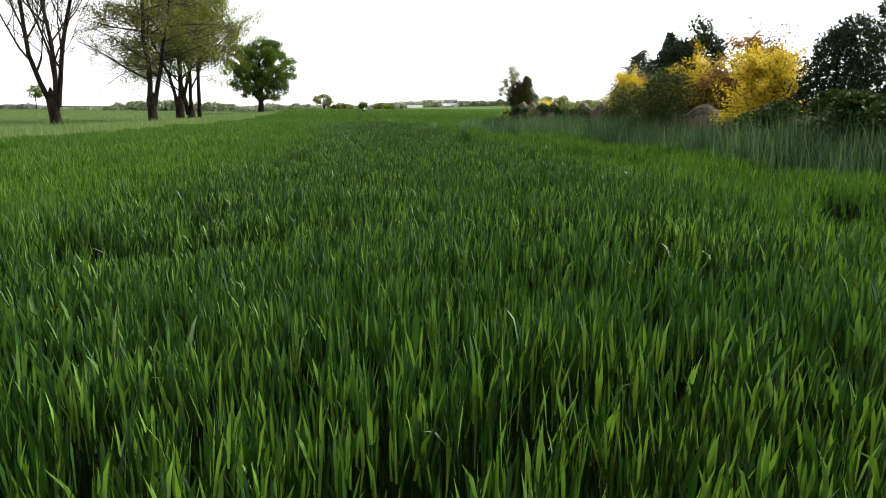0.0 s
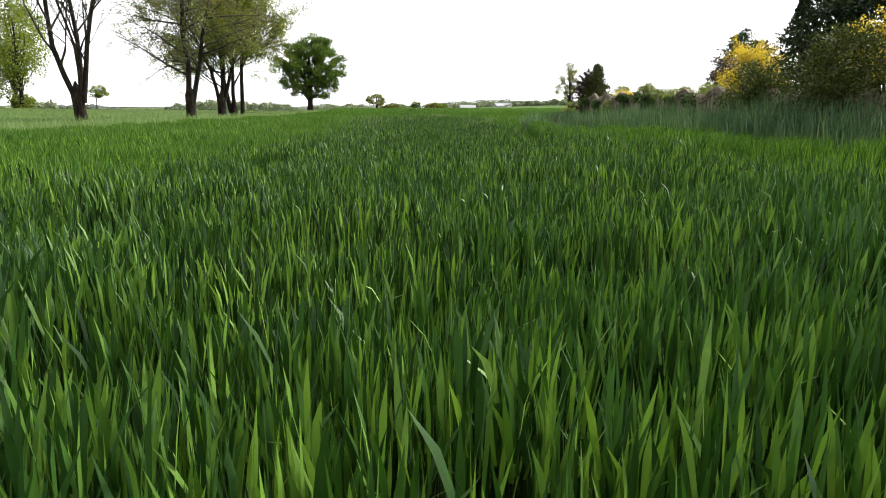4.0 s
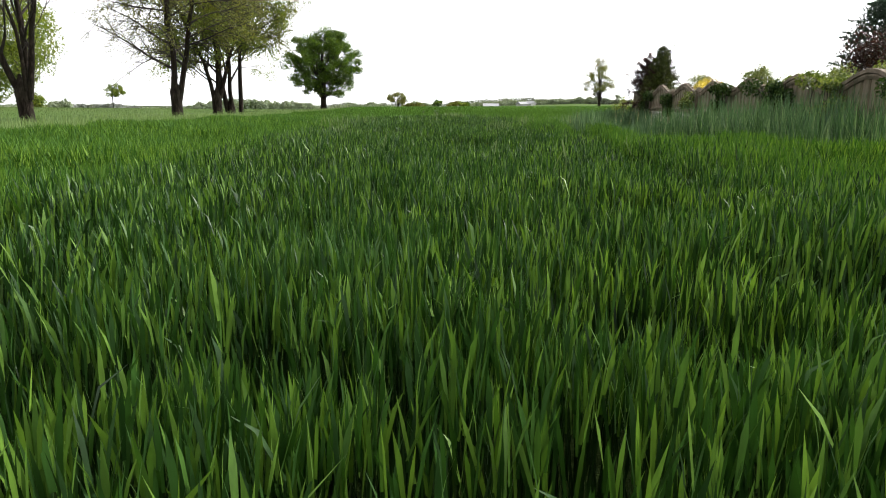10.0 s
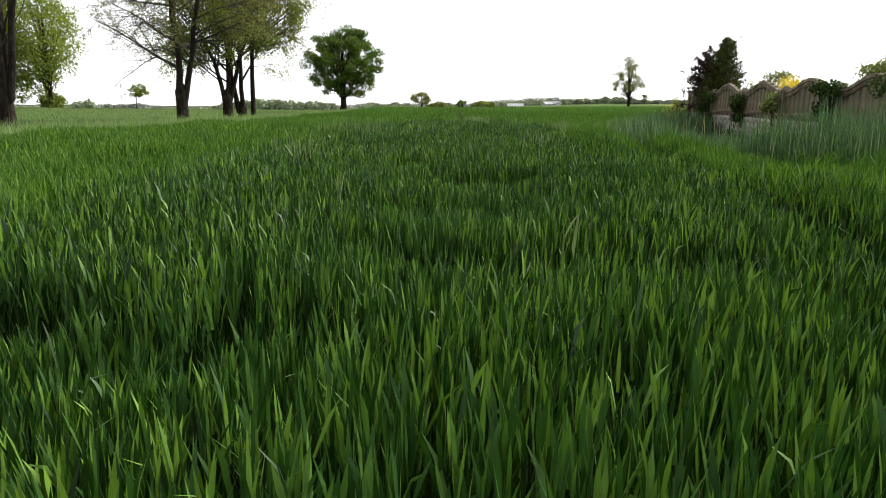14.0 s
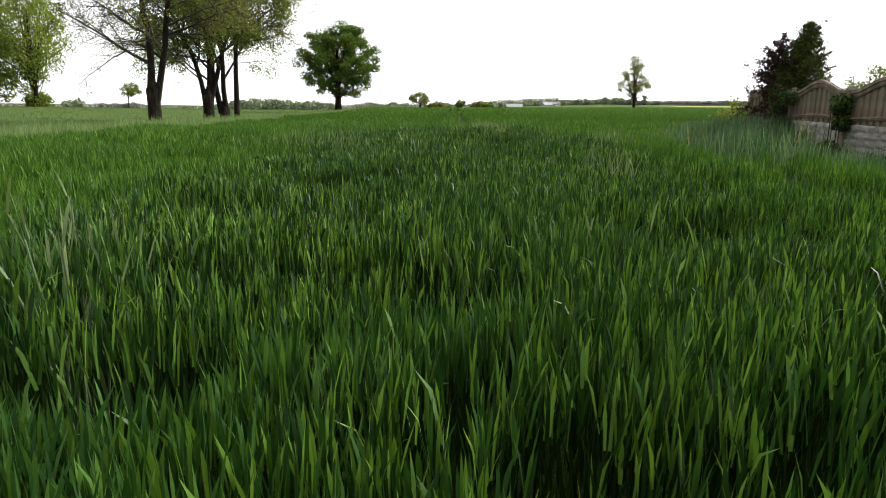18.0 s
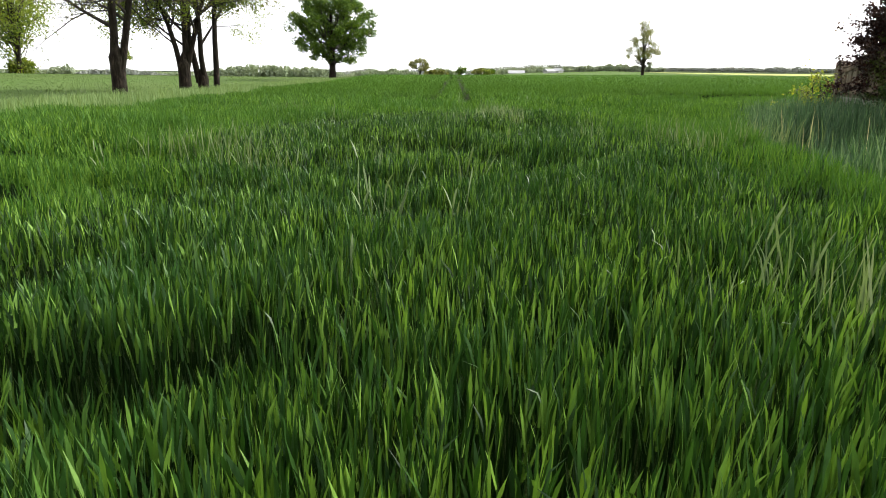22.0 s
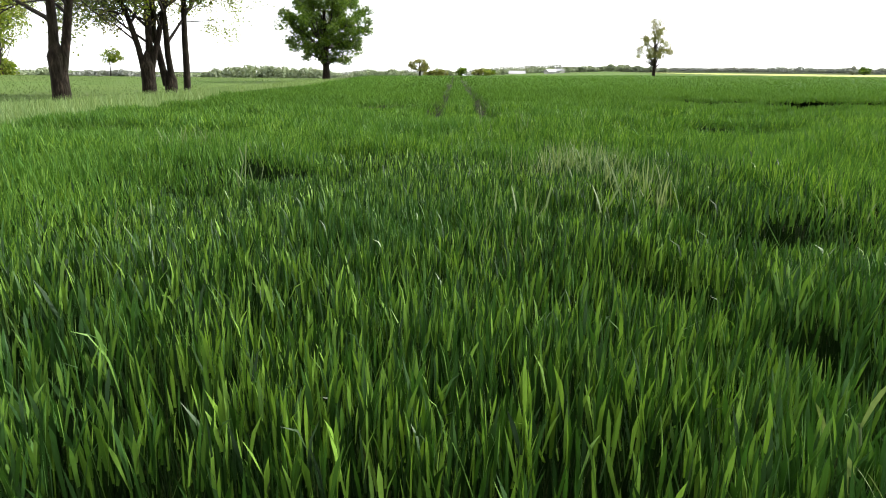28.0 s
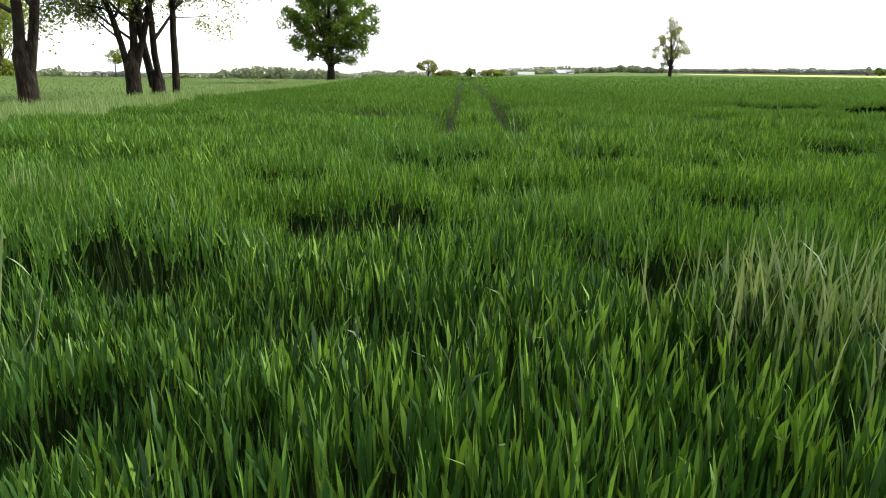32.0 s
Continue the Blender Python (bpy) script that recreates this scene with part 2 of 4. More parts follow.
TURF = rough_material("far_field_turf", [(0.3, (0.0416, 0.0672, 0.0176)), (0.55, (0.0576, 0.0864, 0.0224)), (0.8, (0.0736, 0.1040, 0.0288))], 0.6, 0.8, 3.0, 0.95,
                      (1, 0.3, 1), (0.050, 0.092, 0.022), 0.02, 0.0, 0.2, 0.02)
MEADOW = rough_material("pale_meadow", [(0.3, (0.20, 0.22, 0.07)), (0.55, (0.27, 0.28, 0.10)), (0.8, (0.33, 0.33, 0.13))], 0.5, 0.5, 3.0, 0.95,
                        (1, 0.2, 1), (0.17, 0.20, 0.06), 0.03, 0.0, 0.2, 0.02)
PLASTER = rough_material("white_plaster", [(0.3, (0.42, 0.41, 0.39)), (0.8, (0.55, 0.54, 0.52))], 1.0, 0.2, 8.0, 0.9)
ROOFING = rough_material("grey_roofing", [(0.3, (0.20, 0.20, 0.21)), (0.8, (0.32, 0.32, 0.33))], 0.8, 0.3, 5.0, 0.8)


# ---- mesh building ----
def raw_mesh(name, verts, *face_sets):
    """A mesh from an array of points and arrays of triangles or quads."""
    me = bpy.data.meshes.new(name)
    verts = np.asarray(verts, np.float32)
    me.vertices.add(len(verts))
    me.vertices.foreach_set("co", verts.ravel())
    sets = [np.asarray(f, np.int32) for f in face_sets if len(f)]
    me.loops.add(sum(f.size for f in sets))
    me.loops.foreach_set("vertex_index", np.concatenate([f.ravel() for f in sets]))
    totals = np.concatenate([np.full(len(f), f.shape[1], np.int32) for f in sets])
    me.polygons.add(len(totals))
    me.polygons.foreach_set("loop_start", np.r_[0, np.cumsum(totals)[:-1]].astype(np.int32))
    me.update(calc_edges=True)
    return me


def part(name, data, mat, parent=None, label=""):
    """One mesh object of one material, under a thing or a part. data: a mesh or a bmesh."""
    if isinstance(data, bmesh.types.BMesh):
        me = bpy.data.meshes.new(name)
        data.to_mesh(me)
        data.free()
    else:
        me = data
    if not me.materials:
        me.materials.append(mat)
    ob = new(name, me)
    if parent:
        ob.parent = parent
    return tagged(ob, label)


def thing(name, place, label, category, group="", kind=""):
    ob = new(name)
    ob.location = place
    return tagged(ob, label, category, group, kind)


def smooth_shade(me):
    me.polygons.foreach_set("use_smooth", np.ones(len(me.polygons), bool))
    return me


def box(bm, x0, y0, z0, x1, y1, z1, bevel=0.0):
    made = bmesh.ops.create_cube(bm, size=1.0)["verts"]
    for v in made:
        v.co = Vector((x0 + (v.co.x + 0.5) * (x1 - x0), y0 + (v.co.y + 0.5) * (y1 - y0), z0 + (v.co.z + 0.5) * (z1 - z0)))
    if bevel:
        edges = list({e for v in made for e in v.link_edges})
        bmesh.ops.bevel(bm, geom=edges, offset=bevel, segments=1, affect="EDGES")


# ---- terrain ----
GROUND_Y = np.array([-120, -40, -23.5, -20, -17, -14, -9, -4.5, 0, 2, 15, 40, 90, 260, 420, 1000, 3000.0])
GROUND_Z = np.array([0.9, 0.60, 0.38, 0.28, 0.20, 0.17, 0.10, 0.09, 0.05, 0.02, -0.12, -0.33, -0.65, -1.9, -2.6, -4.0, -7.0])


def ground_z(x, y):
    x, y = np.asarray(x, float), np.asarray(y, float)
    lumps = 0.02 * np.sin(0.9 * x + 0.4 * y) * np.sin(0.55 * y - 0.3 * x)
    near = np.clip((60 - np.hypot(x, y)) / 30, 0, 1)
    rise = 0.10 * np.clip((x - 1.2) / 2.8, 0, 1) * np.clip((-11 - y) / 4, 0, 1)
    fall = np.interp(y, [80, 150, 260, 420, 1000, 3000], [0, -1.4, -3.3, -6.0, -13.0, -36.0]) * np.clip((60 - x) / 165, 0, 1)
    return fall + np.interp(y, GROUND_Y, GROUND_Z) + 0.010 * np.clip(x, -20, 20) + lumps * near + rise


def verge_edge(y):
    """x of the line where the wheat meets the pale grass verge under the trees."""
    return np.interp(y, [-60, -12, 0, 8, 16, 30, 53, 70, 200], [-8.4, -7.4, -6.9, -7.5, -8.7, -10.6, -14.2, -17.0, -38.0])


def field_edge(y):
    """x of the far edge of the verge."""
    return np.interp(y, [-60, -10, 14, 60, 75, 200], [-17.5, -16.5, -15.5, -20.0, -21.0, -42.0])


def bank_edge(y):
    """x of the line where the wheat meets the tall grass along the fence."""
    return np.interp(y, [-40, -12, -8.7, -7.2, -5.5, -3, 0.0, 1.5, 3.0, 5.0, 6.0, 12.0], [4.15, 4.1, 3.9, 3.1, 2.65, 2.3, 2.75, 3.2, 3.7, 4.4, 9.0, 70.0])


ROUTE_X = np.array([0.78, 0.78, 0.8, 0.76, 0.76, 0.6, 0.15, 0.03, -0.2, -0.7, -1.0])
ROUTE_Y = np.array([-26.8, -24, -21, -18.4, -16, -14.5, -10.6, -8.6, -6, -2.6, -1.0])


def nearness(x, y):
    """How near the flight passes a place while the place lies ahead of it."""
    best = np.full(len(x), 1e9)
    for ey in np.arange(-26.8, -0.9, 0.6):
        ex = np.interp(ey, ROUTE_Y, ROUTE_X)
        ahead, aside = y - ey, np.abs(x - ex + 0.06 * (y - ey))
        ok = (ahead > 0.25) & (aside < 0.80 * ahead + 0.5)
        best = np.where(ok, np.minimum(best, np.hypot(ahead, x - ex)), best)
    return best


def sheet(name, xs, ys, lift, mat, inside=None):
    X, Y = np.meshgrid(xs, ys)
    V = np.stack([X.ravel(), Y.ravel(), (ground_z(X, Y) + lift).ravel()], 1)
    nx = len(xs)
    i = (np.arange(len(ys) - 1)[:, None] * nx + np.arange(nx - 1)).ravel()
    F = np.stack([i, i + 1, i + nx + 1, i + nx], 1)
    if inside:
        c = V[F].mean(1)
        F = F[inside(c[:, 0], c[:, 1])]
    return part(name, smooth_shade(raw_mesh(name, V, F)), mat)


far = np.array([120, 160, 220, 300, 420, 600, 900, 1400, 2200, 3000.0])
xs = np.r_[-far[::-1], np.linspace(-100, 100, 101), far]
ys = np.r_[-120, -90, -70, -50, np.linspace(-40, 100, 113), far]
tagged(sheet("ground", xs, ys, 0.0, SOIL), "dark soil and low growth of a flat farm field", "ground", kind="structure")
tagged(sheet("neighbour_field", np.r_[-1500, -1000, -700, -520, np.linspace(-420, -15, 82)], np.r_[np.linspace(-60, 420, 97), 520, 700, 1000, 1500], 0.10, TURF,
             lambda x, y: x < field_edge(y) + 1), "young green crop field beyond the row of trees", "field", kind="structure")
tagged(sheet("far_field", np.linspace(-60, 66, 64), np.r_[np.linspace(-30, 100, 66), np.linspace(105, 430, 60), 520, 700, 1000, 1500], 0.40, TURF,
             lambda x, y: (y > 14) & (x > verge_edge(y) + 1) & (nearness(x, y) > 20) & ((y > 110) | (np.abs(x + 0.9 + 0.08 * y) > 3.5)) & ((y > 8) | (x < 4) | (x > 24))),
       "far stretch of the green wheat field", "field", kind="structure")
tagged(sheet("meadow", np.linspace(64, 460, 60), np.linspace(-20, 360, 77), 0.46, MEADOW),
       "pale yellow-green meadow beside the wheat field", "meadow", kind="structure")


# ---- blades ----
# steps along a blade and its width at each step
BLADE_STEPS = {1: ((0, 1), (1, 0)), 5: ((0, 0.2, 0.42, 0.64, 0.84, 1), (0.5, 0.8, 1, 0.9, 0.6, 0)), 4: ((0, 0.25, 0.5, 0.78, 1), (0.5, 0.9, 1, 0.7, 0)), 2: ((0, 0.66, 1), (0.7, 1, 0)), 3: ((0, 0.42, 0.78, 1), (0.5, 1, 0.7, 0))}


def blade_mesh(name, rng, base, length, width, lean, bend, segs, yaw=None, face=None):
    """Pointed leaf blades that rise from base, lean over and bend. All arguments are arrays, one entry a blade."""
    n = len(base)
    yaw = rng.uniform(0, 2 * np.pi, n) if yaw is None else yaw
    face = yaw + np.pi / 2 + rng.normal(0, 0.7, n) if face is None else face
    t = np.array(BLADE_STEPS[segs][0])
    ang = lean[:, None] + bend[:, None] * t[None] ** 2
    step = length[:, None] * np.diff(t)[None]
    mid = 0.5 * (ang[:, 1:] + ang[:, :-1])
    out = np.c_[np.zeros(n), np.cumsum(np.sin(mid) * step, 1)]
    up = np.c_[np.zeros(n), np.cumsum(np.cos(mid) * step, 1)]
    cx, cy = np.cos(yaw)[:, None] * out, np.sin(yaw)[:, None] * out
    line = np.stack([base[:, None, 0] + cx, base[:, None, 1] + cy, base[:, None, 2] + up], -1)
    half = 0.5 * width[:, None] * np.array(BLADE_STEPS[segs][1])[None]
    turn = face[:, None] + rng.normal(0, 0.55, n)[:, None] * t[None]
    side = np.stack([np.cos(turn), np.sin(turn), np.zeros_like(turn)], -1) * half[..., None]
    per = 2 * segs + 1
    V = np.empty((n, per, 3), np.float32)
    V[:, 0:2 * segs:2] = (line - side)[:, :segs]
    V[:, 1:2 * segs:2] = (line + side)[:, :segs]
    V[:, -1] = line[:, -1]
    k = np.arange(segs - 1) * 2
    quads = np.stack([k, k + 1, k + 3, k + 2], 1)
    first = np.arange(n, dtype=np.int32) * per
    Q = (first[:, None, None] + quads[None]).reshape(-1, 4)
    T = first[:, None] + np.array([2 * segs - 2, 2 * segs - 1, 2 * segs])
    return raw_mesh(name, V.reshape(-1, 3), Q, T)


def patchy(x, y):
    """Uneven stand of the crop: taller and lower spots, in metres."""
    a = np.sin(1.7 * x + 0.6 * np.sin(1.1 * y)) * np.sin(1.25 * y + 0.8 * np.sin(0.9 * x))
    b = np.sin(4.1 * x + 1.3 * y + 2 * np.sin(0.7 * y)) * np.sin(3.3 * y - 1.1 * x)
    return 0.030 * a + 0.022 * b


# wheel tracks: (x at y) lines, half width, from, to, depth
TRACKS = [(-2.55, 0.0, 0.2, -40.0, -6.0, 0.7), (-1.25, -0.080, 0.16, 5.5, 140.0, 1.0), (-0.34, -0.083, 0.18, 5.5, 140.0, 1.0),
          (3.05, -0.004, 0.22, -40.0, -3.0, 0.6), (2.65, 0.06, 0.15, -15.0, 0.5, 0.75), (1.50, 0.0, 0.12, -10.5, 0.0, 0.55)]


def track_drop(x, y):
    drop = np.zeros(len(x))
    for x0, slope, half, y0, y1, deep in TRACKS:
        c = x0 + slope * y + 0.05 * np.sin(0.5 * y)
        w = np.exp(-((x - c) / half) ** 4)
        drop = np.maximum(drop, w * deep * np.clip((y - y0) / 4, 0, 1) * np.clip((y1 - y) / 4, 0, 1))
    return drop


# hollows where the crop stands low, with a steep far edge: (x, y of the edge, half size across, length, depth)
HOLLOWS = [(-1.85, 2.30, 0.42, 0.7, 0.24), (-2.30, 1.22, 0.34, 0.6, 0.24), (0.32, 4.70, 1.0, 0.9, 0.26), (1.75, 4.3, 0.6, 0.7, 0.22), (-0.50, 1.45, 0.26, 0.45, 0.24),
           (-1.50, 4.20, 0.5, 0.7, 0.20), (-4.6, 4.1, 0.9, 0.9, 0.22), (-2.55, 0.60, 0.45, 0.6, 0.22), (0.10, 2.75, 0.35, 0.6, 0.18), (3.6, 10.5, 2.6, 1.6, 0.28),
           (0.67, 2.20, 0.4, 0.5, 0.20), (-1.40, 1.98, 0.3, 0.4, 0.18), (2.35, 5.15, 0.7, 0.8, 0.22), (-2.3, -0.05, 0.5, 0.5, 0.20), (-2.3, 0.72, 0.6, 0.5, 0.18),
           (-1.80, -4.63, 0.45, 0.6, 0.22), (-2.8, -4.70, 0.5, 0.6, 0.22), (-3.57, -3.14, 0.6, 0.7, 0.22), (1.06, 7.7, 1.0, 1.0, 0.22), (2.4, 6.2, 0.9, 0.9, 0.20),
           (5.4, 14.0, 3.0, 2.0, 0.28), (-2.1, 0.12, 0.6, 0.6, 0.16), (-0.86, -7.0, 0.4, 0.4, 0.16), (-3.66, -2.2, 0.5, 0.6, 0.22), (-3.6, -1.2, 0.5, 0.6, 0.2),
           (-3.0, -3.5, 0.45, 0.5, 0.22), (1.86, -1.95, 0.3, 0.6, 0.2), (1.6, -4.2, 0.25, 0.7, 0.2), (-0.6, -2.94, 0.35, 0.4, 0.16), (0.5, -0.64, 0.4, 0.5, 0.16)]
LOW_X, LOW_Y, LOW_STEP = np.arange(-16, 32, 0.04), np.arange(-27, 36, 0.04), 0.04
low_map = np.zeros((len(LOW_Y), len(LOW_X)))
rng = np.random.default_rng(7)
small = [(x, y, s * rng.uniform(0.12, 0.42), s * rng.uniform(0.16, 0.45), s ** 0.3 * rng.uniform(0.07, 0.20) * np.interp(y, [-24, -10], [0.75, 1.0]))
         for x, y, s in zip(rng.uniform(-9, 7, 620), rng.uniform(-26, 12, 620), rng.uniform(0.7, 1.5, 620))]
small += [(x, y, rng.uniform(0.5, 1.6), rng.uniform(0.5, 1.2), rng.uniform(0.12, 0.26)) for x, y in zip(rng.uniform(-15, 31, 160), rng.uniform(2, 35, 160))]
for hx, hy, a, b, d in [(hx, hy, a, b, 1.3 * d) for hx, hy, a, b, d in HOLLOWS] + small:
    i0, i1 = np.searchsorted(LOW_X, (hx - 2.2 * a, hx + 2.2 * a))
    j0, j1 = np.searchsorted(LOW_Y, (hy - 2.4 * b, hy + 0.5))
    gx, gy = np.meshgrid(LOW_X[i0:i1], LOW_Y[j0:j1])
    edge = hy + 0.10 * a * np.sin(5 * (gx - hx) / a + hx) + 0.05 * np.sin(17 * gx + hy) - gy
    dip = d * np.exp(-(np.abs(gx - hx) / a) ** 2.5) * np.where(edge > 0, np.exp(-(edge / b) ** 2), np.exp(-(edge / 0.05) ** 2))
    low_map[j0:j1, i0:i1] = np.maximum(low_map[j0:j1, i0:i1], dip)


def hollow_drop(x, y):
    i, j = ((x - LOW_X[0]) / LOW_STEP).astype(int), ((y - LOW_Y[0]) / LOW_STEP).astype(int)
    ok = (i >= 0) & (i < len(LOW_X)) & (j >= 0) & (j < len(LOW_Y))
    return np.where(ok, low_map[np.clip(j, 0, len(LOW_Y) - 1), np.clip(i, 0, len(LOW_X) - 1)], 0.0)


def scatter(rng, x0, x1, y0, y1, density):
    n = int((x1 - x0) * (y1 - y0) * density)
    return rng.uniform(x0, x1, n), rng.uniform(y0, y1, n)


def in_wheat(x, y):
    return (x > verge_edge(y)) & (x < bank_edge(y)) & (x < 64)


def wheat_zone(name, seed, area, shoots, near, away, width, segs, spread, droop, leaves, mat):
    """Shoots of wheat: leaf blades fan out from each shoot near its top."""
    rng = np.random.default_rng(seed)
    x, y = scatter(rng, *area, shoots)
    d = nearness(x, y) * np.exp(rng.normal(0, 0.16, len(x)))
    keep = (d >= near) & (d < away) & in_wheat(x, y)
    x, y = x[keep], y[keep]
    tr = track_drop(x, y)
    clump = np.sin(52 * x + 2.5 * np.sin(23 * y)) * np.sin(43 * y + 2.5 * np.sin(27 * x)) + 0.4 * np.sin(9.1 * x + 3 * np.sin(5.3 * y))
    keep = (rng.uniform(0, 1, len(x)) > 1.02 * tr) & (rng.uniform(0, 0.7, len(x)) < clump + 0.56)
    x, y, tr, clump = x[keep], y[keep], tr[keep], clump[keep]
    stand = STAND + patchy(x, y) - hollow_drop(x, y) - 0.34 * tr + rng.normal(0, 0.018, len(x)) + 0.016 * clump
    order = np.tile(np.arange(leaves), len(x))
    x, y, stand = np.repeat(x, leaves), np.repeat(y, leaves), np.repeat(stand, leaves)
    n = len(x)
    a = np.repeat(rng.uniform(0, 2 * np.pi, n // leaves), leaves) + order * 2.4 + rng.normal(0, 0.5, n)
    x, y = x + spread * rng.normal(0, 1, n), y + spread * rng.normal(0, 1, n)
    top = np.maximum(stand - np.array([0.0, 0.015, 0.045, 0.10])[order] - 0.026 * rng.uniform(0, 1, n), 0.08)
    length = np.minimum(rng.uniform(0.07, 0.14, n) * (1 if segs > 1 else 1.25), top - 0.02)
    lean = np.abs(rng.normal(0.09, 0.10, n)) + droop
    bend = np.abs(rng.normal(0.10, 0.20, n)) + droop
    bend = np.where(rng.uniform(0, 1, n) < (0.02 if segs > 1 else 0.01), bend + rng.uniform(0.5, 1.3, n), bend)
    base = np.stack([x, y, ground_z(x, y) + top - length * np.cos(np.minimum(lean + 0.35 * bend, 1.2))], 1)
    return part(name, blade_mesh(name, rng, base, length, width * rng.uniform(0.6, 1.3, n), lean, bend, segs, a), mat)


STAND = 0.60                    # height of the crop
# near zones take the shade-darkened leaf colour, farther zones its lit copies
for args in [("wheat_crop", 11, (-3.2, 4.0, -27.0, 4.0), 2050, 0.0, 0.9, 0.0070, 2, 0.004, 0.0, 3, SHADED_WHEAT),
             ("wheat_crop", 12, (-5.0, 4.0, -27.0, 6.0), 1450, 0.9, 2.4, 0.0082, 2, 0.005, 0.03, 3, SHADED_WHEAT),
             ("wheat_crop", 17, (-8.0, 5.0, -27.0, 8.0), 1000, 2.4, 5.0, 0.0105, 1, 0.01, 0.07, 3, LIT_TUFT),
             ("wheat_crop", 13, (-14.0, 10.0, -27.0, 14.0), 600, 5.0, 11.0, 0.0165, 1, 0.025, 0.14, 3, LIT_TUFT),
             ("wheat_crop", 14, (-20.0, 30.0, -24.0, 34.0), 300, 11.0, 26.0, 0.021, 1, 0.03, 0.26, 3, LIT_FARTUFT),
             ("wheat_crop", 15, (-24.0, 64.0, -4.0, 64.0), 36, 26.0, 60.0, 0.055, 1, 0.06, 0.50, 3, LIT_FARTUFT),
             ("wheat_crop", 16, (-32.0, 64.0, 10.0, 130.0), 7, 60.0, 150.0, 0.14, 1, 0.12, 0.7, 3, LIT_FARTUFT)]:
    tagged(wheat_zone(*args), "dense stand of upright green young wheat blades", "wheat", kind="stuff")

# stems and old lower leaves under the upper blades, shade put into their colour
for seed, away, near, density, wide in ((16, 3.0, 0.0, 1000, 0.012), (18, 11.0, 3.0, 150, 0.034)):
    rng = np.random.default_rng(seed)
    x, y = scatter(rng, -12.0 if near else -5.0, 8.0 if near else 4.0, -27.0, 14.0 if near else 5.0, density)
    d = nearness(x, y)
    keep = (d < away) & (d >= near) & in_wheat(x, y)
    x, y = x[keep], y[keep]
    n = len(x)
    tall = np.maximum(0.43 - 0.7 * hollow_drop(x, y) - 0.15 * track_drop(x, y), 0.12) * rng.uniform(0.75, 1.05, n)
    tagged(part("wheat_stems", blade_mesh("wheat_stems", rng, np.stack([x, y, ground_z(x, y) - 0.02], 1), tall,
                                          wide * rng.uniform(0.6, 1.3, n), np.abs(rng.normal(0.08, 0.08, n)), rng.uniform(0, 0.3, n), 1), SHADED_OLDLEAF),
           "green wheat stems and old leaves below the upper blades, shade in their colour", "wheat", kind="stuff")

# pale verge under the trees
rng = np.random.default_rng(21)
x, y = scatter(rng, -24.0, -6.5, -14.0, 75.0, 95)
keep = (x < verge_edge(y) + rng.normal(0, 0.25, len(x))) & (x > field_edge(y) + rng.normal(0, 0.5, len(x))) & (nearness(x, y) < 200)
x, y = x[keep], y[keep]
n = len(x)
heavy = np.clip((x - field_edge(y)) / 5.0, 0.25, 1.0)
tagged(part("verge_grass", blade_mesh("verge_grass", rng, np.stack([x, y, ground_z(x, y)], 1), rng.uniform(0.42, 0.76, n) * (0.35 + 0.65 * heavy),
                                      rng.uniform(0.02, 0.045, n), np.abs(rng.normal(0.15, 0.12, n)), np.abs(rng.normal(0.3, 0.3, n)), 1), VERGE),
       "pale grey-green uncut grass verge", "grass", kind="stuff")

# short crop of the neighbouring field
rng = np.random.default_rng(22)
x, y = scatter(rng, -75.0, -13.0, -5.0, 90.0, 9)
keep = (x < field_edge(y)) & (nearness(x, y) < 300)
x, y = x[keep], y[keep]
n = len(x)
tagged(part("neighbour_crop", blade_mesh("neighbour_crop", rng, np.stack([x, y, ground_z(x, y)], 1), rng.uniform(0.12, 0.19, n),
                                         rng.uniform(0.08, 0.14, n), np.abs(rng.normal(0.2, 0.15, n)), np.abs(rng.normal(0.1, 0.2, n)), 1), FIELD),
       "short green crop in the neighbouring field", "crop", kind="stuff")

# tall grass along the fence
rng = np.random.default_rng(23)
x, y = scatter(rng, 1.8, 5.1, -25.0, 6.0, 1000)
keep = (x > bank_edge(y) + rng.normal(0, 0.12, len(x))) & (x < 4.93)
x, y = x[keep], y[keep]
n = len(x)
tall = np.clip((x - bank_edge(y)) / 0.9, 0.0, 1.0)
clump = 0.5 + 0.5 * np.sin(2.3 * y + 1.1 * np.sin(3.1 * x)) * np.sin(1.1 * y + 2.0) - 2.0 * np.exp(-((y + 1.4) / 1.0) ** 2)
tagged(part("bank_grass", blade_mesh("bank_grass", rng, np.stack([x, y, ground_z(x, y)], 1), (0.64 + 0.18 * tall + 0.20 * clump) * np.interp(y, [-20, -9, -5, 0], [1.14, 1.16, 1.0, 0.86]) * (1 - 0.46 * np.clip((x - 2.75) / 0.5, 0, 1) * np.clip((y + 7.0) / 0.8, 0, 1) * np.clip((0.4 - y) / 0.8, 0, 1)) * rng.uniform(0.66, 1.08, n),
                                     rng.uniform(0.006, 0.012, n), np.abs(rng.normal(0.06, 0.07, n)), np.abs(rng.normal(0.2, 0.25, n)), 2), BANK),
       "tall grey-green grass along the fence foot", "grass", kind="stuff")
keep = rng.uniform(0, 1, n) < 0.002
x, y, n, tall = x[keep], y[keep], int(keep.sum()), tall[keep]
